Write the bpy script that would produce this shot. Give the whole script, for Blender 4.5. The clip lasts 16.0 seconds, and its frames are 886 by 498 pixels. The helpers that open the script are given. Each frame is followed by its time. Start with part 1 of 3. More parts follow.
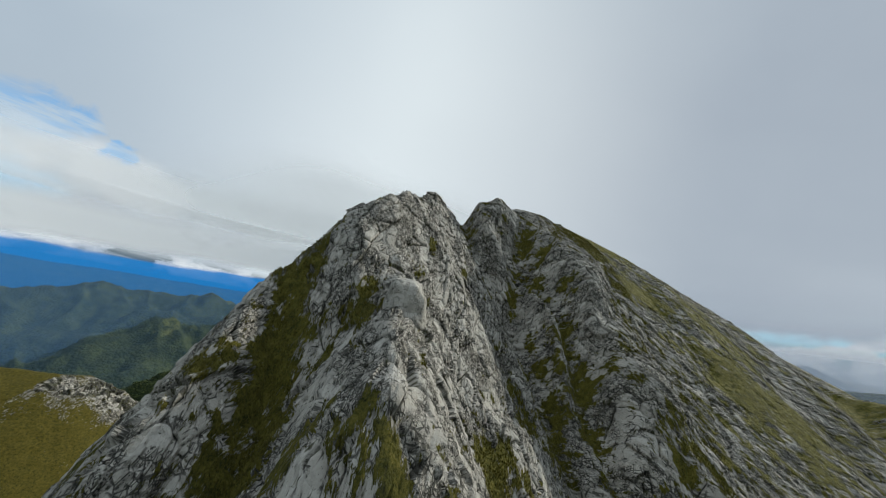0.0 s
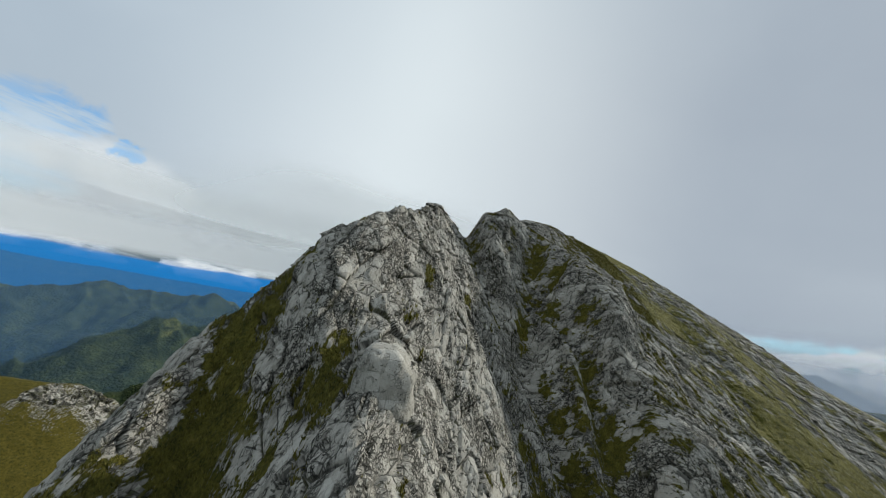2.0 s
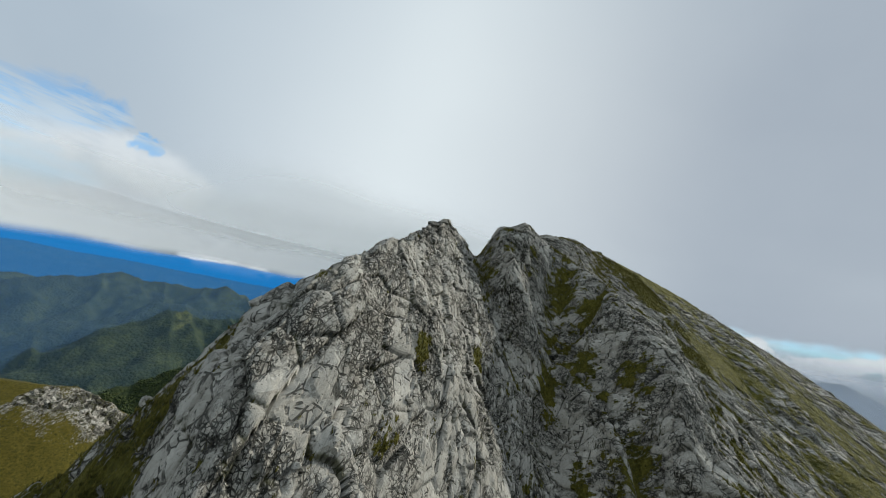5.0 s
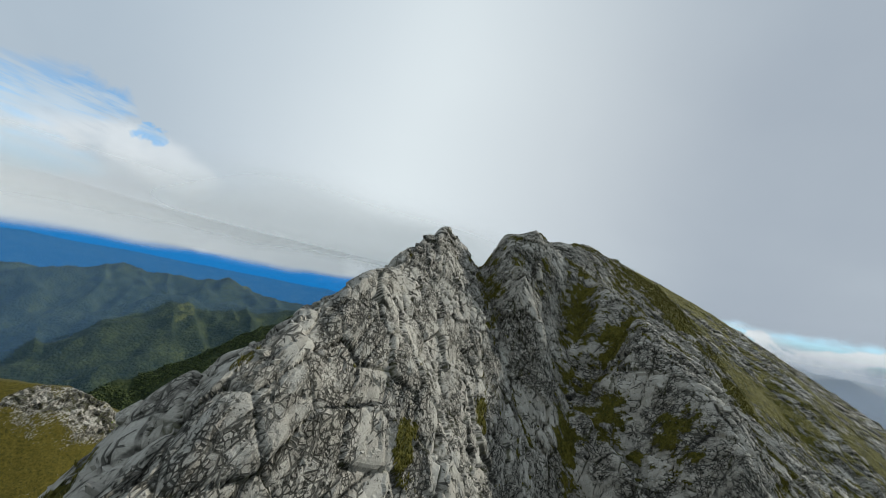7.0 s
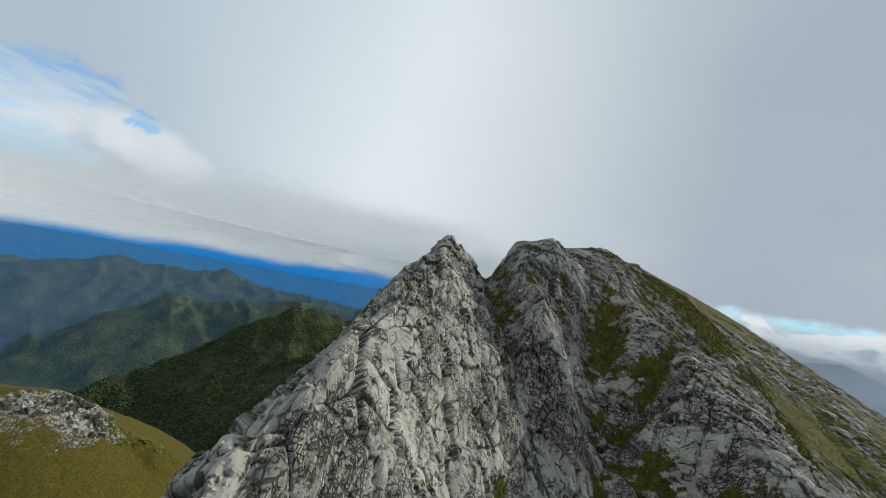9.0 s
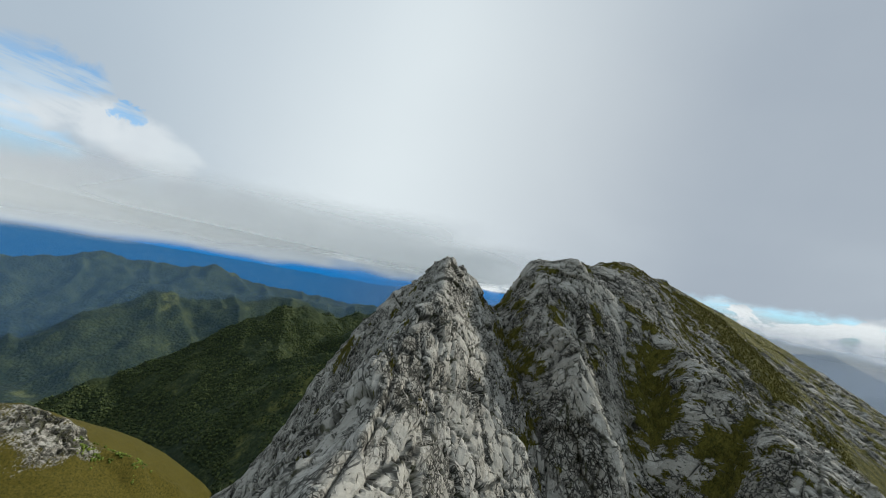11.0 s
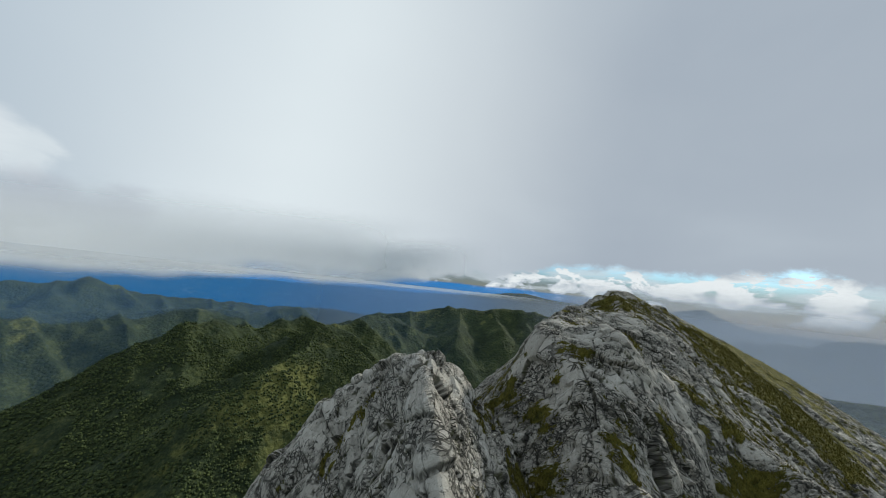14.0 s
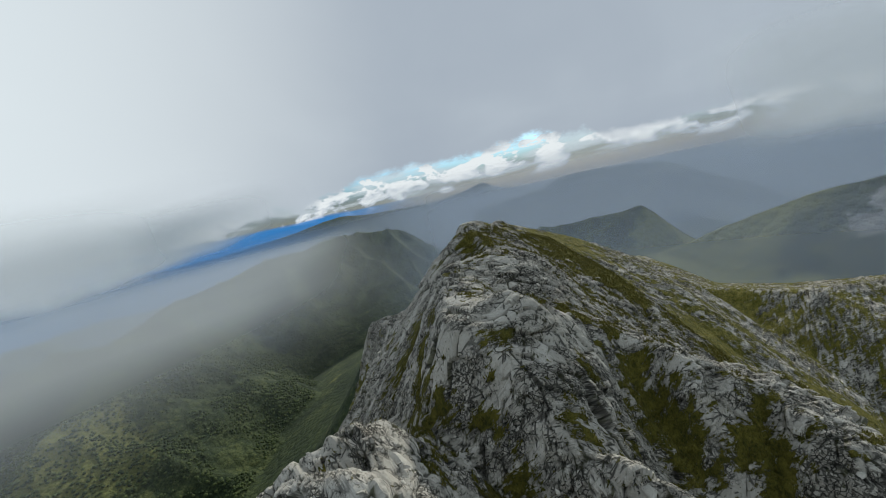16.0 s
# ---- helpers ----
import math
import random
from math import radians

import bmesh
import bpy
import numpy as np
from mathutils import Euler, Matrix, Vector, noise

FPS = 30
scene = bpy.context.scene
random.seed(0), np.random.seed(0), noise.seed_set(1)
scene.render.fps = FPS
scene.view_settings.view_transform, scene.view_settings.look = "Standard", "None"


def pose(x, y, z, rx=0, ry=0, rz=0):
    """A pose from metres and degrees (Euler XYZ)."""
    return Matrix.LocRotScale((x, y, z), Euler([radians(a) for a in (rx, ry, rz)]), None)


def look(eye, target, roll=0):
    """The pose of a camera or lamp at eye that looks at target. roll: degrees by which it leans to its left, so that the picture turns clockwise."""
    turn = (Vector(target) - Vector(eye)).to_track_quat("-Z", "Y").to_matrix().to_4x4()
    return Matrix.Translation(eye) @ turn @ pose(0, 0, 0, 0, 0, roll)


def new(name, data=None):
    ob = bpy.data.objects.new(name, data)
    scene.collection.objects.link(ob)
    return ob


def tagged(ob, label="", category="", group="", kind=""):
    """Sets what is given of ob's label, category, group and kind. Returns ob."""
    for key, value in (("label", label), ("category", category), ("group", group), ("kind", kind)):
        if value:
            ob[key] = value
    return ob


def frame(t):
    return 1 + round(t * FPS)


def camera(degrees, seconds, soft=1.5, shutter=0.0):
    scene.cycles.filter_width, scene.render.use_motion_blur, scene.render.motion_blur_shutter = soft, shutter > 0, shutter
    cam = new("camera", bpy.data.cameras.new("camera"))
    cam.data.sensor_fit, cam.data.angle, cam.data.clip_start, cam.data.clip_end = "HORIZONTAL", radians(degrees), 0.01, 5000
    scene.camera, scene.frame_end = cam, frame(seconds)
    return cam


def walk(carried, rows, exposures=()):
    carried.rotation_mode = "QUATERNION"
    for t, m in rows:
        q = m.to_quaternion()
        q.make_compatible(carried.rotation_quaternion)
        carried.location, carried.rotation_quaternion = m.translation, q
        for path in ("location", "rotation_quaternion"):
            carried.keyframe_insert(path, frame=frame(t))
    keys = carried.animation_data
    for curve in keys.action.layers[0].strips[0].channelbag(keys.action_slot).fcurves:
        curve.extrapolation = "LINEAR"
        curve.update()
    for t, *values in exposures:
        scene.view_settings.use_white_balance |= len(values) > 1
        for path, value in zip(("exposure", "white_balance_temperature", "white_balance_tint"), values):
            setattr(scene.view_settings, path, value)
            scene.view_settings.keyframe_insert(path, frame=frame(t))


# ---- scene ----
cam = camera(105.4, 16.0, soft=0.9)
PATH = [
    (0.0, (0.00, 0.00, 500.00), (-0.00, 97.75, 521.11), 9.86),
    (0.5, (0.17, 5.72, 503.81), (-0.11, 103.46, 524.93), 10.01),
    (1.0, (0.28, 11.25, 507.23), (-0.40, 108.96, 528.51), 10.25),
    (1.5, (-0.03, 16.88, 510.89), (-0.96, 114.57, 532.25), 10.50),
    (2.0, (-0.35, 22.17, 514.44), (-1.41, 119.85, 535.85), 10.61),
    (2.5, (-0.50, 27.41, 518.14), (-1.89, 125.06, 539.62), 10.84),
    (3.0, (-0.60, 32.52, 521.84), (-2.70, 130.21, 543.09), 11.13),
    (3.5, (-0.86, 37.46, 525.52), (-3.80, 135.16, 546.69), 11.45),
    (4.0, (-1.17, 42.60, 529.24), (-4.61, 140.32, 550.20), 11.64),
    (6.5, (-1.56, 69.17, 548.21), (-5.70, 167.63, 565.22), 12.05),
    (7.0, (-2.48, 74.39, 551.68), (-6.69, 172.88, 568.48), 12.20),
    (7.5, (-3.52, 79.67, 555.13), (-7.60, 178.20, 571.73), 12.30),
    (8.0, (-4.66, 84.79, 558.48), (-8.59, 183.41, 574.51), 12.35),
    (8.5, (-5.83, 90.15, 561.98), (-9.38, 189.01, 576.66), 12.03),
    (9.0, (-7.13, 95.48, 565.64), (-10.20, 194.55, 578.93), 11.63),
    (11.5, (-13.68, 132.91, 584.47), (-12.68, 232.23, 596.14), 10.96),
    (12.0, (-15.87, 141.89, 588.77), (-12.28, 241.14, 600.50), 10.53),
    (12.5, (-18.02, 152.01, 592.76), (-11.32, 251.06, 604.76), 9.94),
    (13.0, (-19.92, 161.40, 596.73), (-9.26, 260.07, 609.05), 9.09),
    (13.5, (-21.50, 169.24, 601.26), (-6.52, 267.39, 613.21), 7.75),
    (14.0, (-22.35, 176.12, 605.64), (-1.87, 273.35, 616.88), 6.24),
    (14.5, (-22.80, 182.61, 610.31), (3.96, 278.48, 619.98), 4.35),
    (15.0, (-22.95, 189.38, 615.19), (11.37, 283.09, 621.68), 1.84),
    (15.5, (-23.02, 195.40, 620.09), (24.66, 283.30, 619.71), -3.91),
    (16.0, (-23.11, 201.86, 625.44), (42.43, 275.78, 609.93), -12.81),
]
walk(cam, [(t, look(eye, target, roll)) for t, eye, target, roll in PATH], exposures=[(0.0, 0.0, 6350, 5.5), (16.0, 0.0, 6350, 5.5)])


# ---- sky and sun ----
SUN_AZ, SUN_EL = 64.0, 31.0  # degrees: azimuth from +y towards +x, elevation


def link(tree, a, b):
    tree.links.new(a, b)


class Graph:
    """Short forms for building node trees."""

    def __init__(self, tree):
        self.tree = tree

    def put(self, socket, value):
        if value is None:
            return
        if isinstance(value, bpy.types.NodeSocket):
            self.tree.links.new(value, socket)
        else:
            socket.default_value = value

    def node(self, kind, **settings):
        n = self.tree.nodes.new(kind)
        for key, value in settings.items():
            setattr(n, key, value)
        return n

    def math(self, op, a, b=None, c=None, clamp=False):
        n = self.node("ShaderNodeMath", operation=op, use_clamp=clamp)
        for s, v in zip(n.inputs, (a, b, c)):
            self.put(s, v)
        return n.outputs[0]

    def vmath(self, op, a, b=None, scale=None):
        n = self.node("ShaderNodeVectorMath", operation=op)
        self.put(n.inputs[0], a)
        self.put(n.inputs[1], b)
        if scale is not None:
            self.put(n.inputs["Scale"], scale)
        return n.outputs["Value" if op in ("DOT_PRODUCT", "LENGTH", "DISTANCE") else "Vector"]

    def mix(self, f, a, b, blend="MIX"):
        n = self.node("ShaderNodeMix", data_type="RGBA", blend_type=blend)
        self.put(n.inputs[0], f)
        self.put(n.inputs[6], a)
        self.put(n.inputs[7], b)
        return n.outputs[2]

    def step(self, x, lo, hi, a=0.0, b=1.0):
        n = self.node("ShaderNodeMapRange", interpolation_type="SMOOTHSTEP")
        for s, v in zip(n.inputs, (x, lo, hi, a, b)):
            self.put(s, v)
        return n.outputs[0]

    def noise(self, vec, scale, detail=4.0, rough=0.55, warp=0.0):
        n = self.node("ShaderNodeTexNoise")
        self.put(n.inputs["Vector"], vec)
        for key, v in (("Scale", scale), ("Detail", detail), ("Roughness", rough), ("Distortion", warp)):
            n.inputs[key].default_value = v
        return n.outputs[0]

    def voronoi(self, vec, scale, feature="F1", rand=1.0):
        n = self.node("ShaderNodeTexVoronoi", feature=feature)
        self.put(n.inputs["Vector"], vec)
        n.inputs["Scale"].default_value = scale
        n.inputs["Randomness"].default_value = rand
        return n

    def ramp(self, f, stops):
        n = self.node("ShaderNodeValToRGB")
        r = n.color_ramp
        while len(r.elements) < len(stops):
            r.elements.new(0.5)
        for e, (p, c) in zip(r.elements, stops):
            e.position, e.color = p, (*c, 1)
        self.put(n.inputs[0], f)
        return n.outputs[0]

    def bump(self, height, strength, distance, normal=None):
        n = self.node("ShaderNodeBump")
        n.inputs["Strength"].default_value, n.inputs["Distance"].default_value = strength, distance
        self.put(n.inputs["Height"], height)
        self.put(n.inputs["Normal"], normal)
        return n.outputs[0]


def heading(az, el):
    a, e = radians(az), radians(el)
    return Vector((math.sin(a) * math.cos(e), math.cos(a) * math.cos(e), math.sin(e)))


# openings in the cloud deck, and the bright and grey rolls round them: azimuth, elevation, reach in degrees, share, colour
GAPS = [(-57.0, 12.4, 2.0), (-54.8, 13.4, 2.0), (-52.4, 14.8, 1.7), (-50.2, 15.2, 1.4), (-46.0, 13.6, 0.8), (-55.0, 7.0, 1.4), (-53.2, 7.2, 1.5), (-50.8, 7.8, 1.2)]
ROLLS = [
    (-57.0, 9.6, 3.0, 0.75, (0.72, 0.76, 0.80, 1)), (-53.0, 10.4, 3.0, 0.85, (0.74, 0.77, 0.81, 1)), (-48.5, 11.2, 2.8, 0.85, (0.74, 0.77, 0.81, 1)),
    (-44.0, 10.4, 3.0, 0.8, (0.74, 0.77, 0.81, 1)), (-40.6, 9.2, 2.6, 0.75, (0.72, 0.76, 0.80, 1)),
    (-52.0, 4.2, 3.2, 0.6, (0.44, 0.44, 0.51, 1)), (-46.0, 4.2, 3.4, 0.6, (0.43, 0.44, 0.51, 1)), (-39.0, 4.4, 3.4, 0.55, (0.42, 0.44, 0.51, 1)), (-32.0, 4.6, 3.2, 0.5, (0.42, 0.44, 0.51, 1)),
]


def make_sky():
    world = bpy.data.worlds.new("sky")
    world.use_nodes = True
    scene.world = world
    g = Graph(world.node_tree)
    world.node_tree.nodes.clear()
    way = g.node("ShaderNodeTexCoord").outputs["Generated"]
    parts = g.node("ShaderNodeSeparateXYZ")
    g.put(parts.inputs[0], way)
    x, y, z = parts.outputs
    # open sky behind the clouds
    air = g.node("ShaderNodeTexSky", sky_type="NISHITA", sun_disc=False, sun_elevation=radians(SUN_EL), sun_rotation=radians(SUN_AZ), altitude=1500.0)
    blue = g.vmath("SCALE", air.outputs[0], scale=0.029)
    blue = g.mix(g.step(z, 0.03, 0.16), g.mix(1.0, blue, (0.80, 0.88, 1.05, 1), "MULTIPLY"), g.mix(1.0, g.vmath("SCALE", air.outputs[0], scale=0.17), (0.70, 1.0, 1.12, 1), "MULTIPLY"))
    # stratus deck, seen as a flat layer overhead
    high = g.math("MAXIMUM", z, 0.0)
    flat = g.node("ShaderNodeCombineXYZ")
    g.put(flat.inputs[0], g.math("DIVIDE", x, g.math("ADD", high, 0.12)))
    g.put(flat.inputs[1], g.math("DIVIDE", y, g.math("ADD", high, 0.12)))
    deck = flat.outputs[0]
    soft = g.noise(deck, 0.4, 3.0, 0.5, 0.3)
    billow = g.noise(way, 2.6, 5.0, 0.5, 0.3)
    shade = g.ramp(g.math("ADD", g.math("MULTIPLY", soft, 0.5), g.math("MULTIPLY", billow, 0.5)),
                   [(0.3, (0.415, 0.48, 0.56)), (0.5, (0.485, 0.55, 0.622)), (0.7, (0.60, 0.67, 0.735))])
    toward = g.vmath("DOT_PRODUCT", way, tuple(heading(-7, 26)))
    cloud = g.mix(g.step(toward, 0.68, 1.0, 0.0, 0.8), shade, (0.82, 0.86, 0.89, 1))
    west = g.vmath("DOT_PRODUCT", way, tuple(heading(-70, 30)))
    cloud = g.mix(g.step(west, 0.6, 1.0, 0.0, 0.45), cloud, (0.39, 0.46, 0.56, 1))
    east = g.vmath("DOT_PRODUCT", way, tuple(heading(58, 14)))
    cloud = g.mix(g.step(east, 0.35, 1.0, 0.0, 0.5), cloud, (0.345, 0.365, 0.43, 1))
    # ragged lower edge of the deck, a little above the horizon, higher in the east
    rag = g.noise(g.vmath("MULTIPLY", way, (1.0, 1.0, 2.0)), 7.0, 6.0, 0.6, 0.3)
    right = g.vmath("DOT_PRODUCT", way, tuple(heading(48, 2)))
    low_edge = g.math("ADD", g.math("ADD", 0.030, g.step(right, 0.45, 0.85, 0.0, 0.012)), g.step(right, 0.88, 0.99, 0.0, 0.045))
    edge = g.math("SUBTRACT", g.math("ADD", z, g.math("MULTIPLY", g.math("SUBTRACT", rag, 0.5), g.step(right, 0.5, 0.95, 0.025, 0.10))), low_edge)
    cover = g.step(edge, -0.008, 0.022)
    # the deck is torn open in the west, with a white roll of cloud between two blue gaps
    torn = g.math("MULTIPLY", g.math("SUBTRACT", g.noise(g.vmath("MULTIPLY", way, (1.0, 1.0, 1.6)), 8.0, 7.0, 0.62, 0.9), 0.5), 0.0042)
    gap = None
    for az, el, reach in GAPS:
        near = g.math("ADD", g.vmath("DOT_PRODUCT", way, tuple(heading(az, el))), torn)
        hole = g.step(near, math.cos(radians(reach * 1.9)), math.cos(radians(reach * 0.3)))
        gap = hole if gap is None else g.math("MAXIMUM", gap, hole)
    for az, el, reach, share, tint in ROLLS:
        near = g.math("ADD", g.vmath("DOT_PRODUCT", way, tuple(heading(az, el))), torn)
        cloud = g.mix(g.step(near, math.cos(radians(reach * 1.3)), math.cos(radians(reach * 0.3)), 0.0, share), cloud, tint)
    cover = g.math("MULTIPLY", cover, g.math("SUBTRACT", 1.0, g.math("MULTIPLY", gap, 0.72)), clamp=True)
    # far cumulus in the strip under the deck
    puff = g.noise(g.vmath("MULTIPLY", way, (1.0, 1.0, 2.2)), 11.0, 8.0, 0.58, 0.15)
    body = g.math("SUBTRACT", puff, g.math("MULTIPLY", g.math("ABSOLUTE", g.math("SUBTRACT", z, g.step(right, 0.6, 0.95, 0.030, 0.044))), 2.6))
    heap = g.math("MULTIPLY", g.step(body, 0.43, 0.47), g.step(z, -0.01, 0.012))
    veil = g.math("MULTIPLY", g.step(g.noise(g.vmath("MULTIPLY", way, (1.0, 1.0, 7.0)), 6.0, 5.0, 0.6, 0.2), 0.42, 0.62, 0.0, 0.75), g.step(z, 0.0, 0.03))
    puffs = g.mix(g.step(g.math("ADD", puff, g.math("MULTIPLY", z, 2.2)), 0.53, 0.66), (0.47, 0.52, 0.59, 1), (0.82, 0.84, 0.86, 1))
    blue = g.mix(veil, blue, (0.60, 0.66, 0.71, 1))
    strip = g.mix(heap, blue, puffs)
    whole = g.mix(cover, strip, cloud)
    # what lies under the horizon, behind the land
    whole = g.mix(g.step(z, -0.06, -0.02), (0.10, 0.22, 0.36, 1), whole)
    out = g.node("ShaderNodeBackground")
    g.put(out.inputs[0], whole)
    out.inputs[1].default_value = 1.0
    end = g.node("ShaderNodeOutputWorld")
    link(world.node_tree, out.outputs[0], end.inputs[0])


make_sky()
sun = new("sun", bpy.data.lights.new("sun", "SUN"))
sun.data.energy, sun.data.angle, sun.data.color = 2.9, radians(4), (1.0, 0.94, 0.84)
sun.matrix_world = look((0, 0, 900), Vector((0, 0, 900)) - heading(SUN_AZ, SUN_EL))


# ---- materials ----
def material(name, roughness=0.9):
    m = bpy.data.materials.new(name)
    m.use_nodes = True
    g = Graph(m.node_tree)
    shader = m.node_tree.nodes["Principled BSDF"]
    shader.inputs["Roughness"].default_value = roughness
    shader.inputs["Specular IOR Level"].default_value = 0.25
    return m, g, shader


def limestone_colours(g, at, bed, fretted=1.0, joints=1.0):
    """Grey limestone: smooth pale slabs parted by open joints, beside shattered rock of small angular blocks. bed: coordinates along the joints."""
    wob = g.node("ShaderNodeTexNoise")
    g.put(wob.inputs["Vector"], bed)
    wob.inputs["Scale"].default_value, wob.inputs["Detail"].default_value = 0.45, 1.5
    bent = g.vmath("ADD", bed, g.vmath("SCALE", g.vmath("SUBTRACT", wob.outputs["Color"], (0.5, 0.5, 0.5)), scale=0.45))
    broad = g.noise(at, 0.05, 5.0, 0.6)
    grain = g.noise(g.vmath("MULTIPLY", bed, (1.0, 1.6, 1.6)), 3.0, 6.0, 0.75)
    rugged = g.step(g.noise(bed, 0.15, 4.0, 0.6), 0.42, 0.56, 0.0, fretted)

    def blocks(vec, scale):
        """Random tone, tilt of its face and distance to the joint, for blocks of one size."""
        v = g.voronoi(vec, scale)
        pick = g.node("ShaderNodeSeparateColor")
        g.put(pick.inputs[0], v.outputs["Color"])
        lean = g.vmath("DOT_PRODUCT", g.vmath("SUBTRACT", vec, v.outputs["Position"]), g.vmath("SUBTRACT", v.outputs["Color"], (0.5, 0.5, 0.5)))
        return pick.outputs[0], lean, g.voronoi(vec, scale, "DISTANCE_TO_EDGE").outputs["Distance"]

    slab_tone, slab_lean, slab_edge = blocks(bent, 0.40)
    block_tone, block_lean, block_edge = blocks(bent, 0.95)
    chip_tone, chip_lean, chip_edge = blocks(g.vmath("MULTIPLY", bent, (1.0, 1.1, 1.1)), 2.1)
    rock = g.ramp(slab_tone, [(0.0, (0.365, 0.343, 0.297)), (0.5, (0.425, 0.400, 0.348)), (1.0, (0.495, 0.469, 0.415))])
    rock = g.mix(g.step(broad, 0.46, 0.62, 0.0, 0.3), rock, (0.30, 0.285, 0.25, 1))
    # Random block tones, standing in for facets lit more or less.
    facet_light = g.math("ADD", g.math("MULTIPLY", block_tone, 0.5), g.math("MULTIPLY", chip_tone, 0.5))
    rock = g.mix(g.math("ADD", 0.12, g.math("MULTIPLY", rugged, 0.6)), rock, g.ramp(facet_light, [(0.1, (0.22, 0.216, 0.205)), (0.5, (0.5, 0.498, 0.49)), (0.9, (0.70, 0.695, 0.685))]), "OVERLAY")
    # water stains and grey lichen running down the slabs
    streak = g.noise(g.vmath("MULTIPLY", bent, (1.5, 0.22, 0.22)), 1.1, 5.0, 0.65)
    rock = g.mix(g.step(streak, 0.56, 0.66, 0.0, 0.45), rock, (0.14, 0.133, 0.115, 1))
    rock = g.mix(g.math("ADD", 0.18, g.math("MULTIPLY", rugged, 0.22)), rock, g.ramp(grain, [(0.32, (0.2, 0.2, 0.2)), (0.5, (0.5, 0.5, 0.5)), (0.68, (0.74, 0.735, 0.725))]), "OVERLAY")
    # pits and flecks of black lichen, thick on the shattered rock, few on the slabs; the pits' shade is put into the
    # colour
    fleck = g.noise(g.vmath("MULTIPLY", bent, (1.0, 1.3, 1.3)), 2.1, 5.0, 0.7)
    dark = g.step(g.math("ADD", fleck, g.math("MULTIPLY", rugged, 0.075)), 0.635, 0.655)
    rock = g.mix(g.math("MULTIPLY", dark, 0.8), rock, (0.040, 0.039, 0.031, 1))
    # open joints, with the shade inside them put into the colour
    some = g.noise(bed, 0.6, 3.0, 0.6)
    wide = g.math("MULTIPLY", g.step(slab_edge, 0.042, 0.016), g.step(some, 0.46, 0.56, 0.0, 0.85))
    mid = g.math("MULTIPLY", g.step(block_edge, 0.072, 0.030), g.math("MAXIMUM", g.step(some, 0.54, 0.60, 0.0, 0.85), g.math("MULTIPLY", rugged, g.step(some, 0.40, 0.50, 0.0, 0.85))))
    fine = g.math("MULTIPLY", g.step(chip_edge, 0.12, 0.055), g.math("MULTIPLY", rugged, g.step(g.noise(bed, 0.9, 3.0, 0.6), 0.46, 0.54)))
    seam = g.math("MAXIMUM", wide, g.math("MAXIMUM", mid, fine))
    rock = g.mix(g.math("MULTIPLY", seam, 0.86 * joints), rock, (0.026, 0.026, 0.020, 1))
    relief = g.math("ADD", g.math("MULTIPLY", block_lean, g.math("ADD", 0.45, g.math("MULTIPLY", rugged, 0.7))), g.math("MULTIPLY", chip_lean, g.math("MULTIPLY", rugged, 1.1)))
    relief = g.math("ADD", relief, g.math("ADD", g.math("MULTIPLY", slab_lean, 0.3), g.math("MULTIPLY", grain, g.math("ADD", 0.12, g.math("MULTIPLY", rugged, 0.22)))))
    relief = g.math("SUBTRACT", relief, g.math("ADD", g.math("MULTIPLY", seam, 0.35 * joints), g.math("MULTIPLY", dark, 0.2)))
    return rock, relief, grain


def make_rock_and_turf(name, sward=(1.0, 1.0, 1.0, 1)):
    m, g, shader = material(name, 0.92)
    at = g.node("ShaderNodeNewGeometry").outputs["Position"]
    bed = g.node("ShaderNodeAttribute", attribute_name="bed").outputs["Vector"]
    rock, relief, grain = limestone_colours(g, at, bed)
    # joints darkened to stand in for the shade in the gaps, with mossy tints in places
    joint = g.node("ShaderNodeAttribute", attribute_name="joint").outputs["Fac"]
    joint_shade = g.step(g.math("ADD", joint, g.math("MULTIPLY", g.math("SUBTRACT", grain, 0.5), 0.6)), 0.50, 0.85, 0.0, 0.8)
    rock = g.mix(joint_shade, rock, g.mix(g.step(g.noise(at, 0.25, 4.0, 0.6), 0.45, 0.6), (0.028, 0.027, 0.022, 1), (0.052, 0.054, 0.014, 1)))
    turf_noise = g.noise(at, 0.35, 6.0, 0.7)
    tuft = g.noise(g.vmath("MULTIPLY", at, (1.0, 1.0, 0.6)), 2.4, 6.0, 0.75)
    turf = g.ramp(g.math("ADD", g.math("MULTIPLY", turf_noise, 0.5), g.math("MULTIPLY", tuft, 0.5)),
                  [(0.36, (0.022, 0.025, 0.005)), (0.45, (0.086, 0.084, 0.012)), (0.55, (0.168, 0.148, 0.022)), (0.68, (0.27, 0.215, 0.058))])
    turf = g.mix(1.0, turf, sward, "MULTIPLY")
    cover = g.node("ShaderNodeAttribute", attribute_name="turf").outputs["Fac"]
    ragged = g.math("ADD", cover, g.math("MULTIPLY", g.math("SUBTRACT", g.noise(g.vmath("MULTIPLY", bed, (1.0, 0.5, 0.5)), 1.5, 8.0, 0.78), 0.5), 2.3))
    mask = g.step(ragged, 0.47, 0.54)
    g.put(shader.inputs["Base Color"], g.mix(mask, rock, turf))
    relief = g.math("ADD", g.math("MULTIPLY", relief, g.math("SUBTRACT", 1.0, g.math("MULTIPLY", mask, 0.8))), g.math("MULTIPLY", g.math("MULTIPLY", tuft, mask), 0.9))
    g.put(shader.inputs["Normal"], g.bump(relief, 1.0, 1.1))
    return m


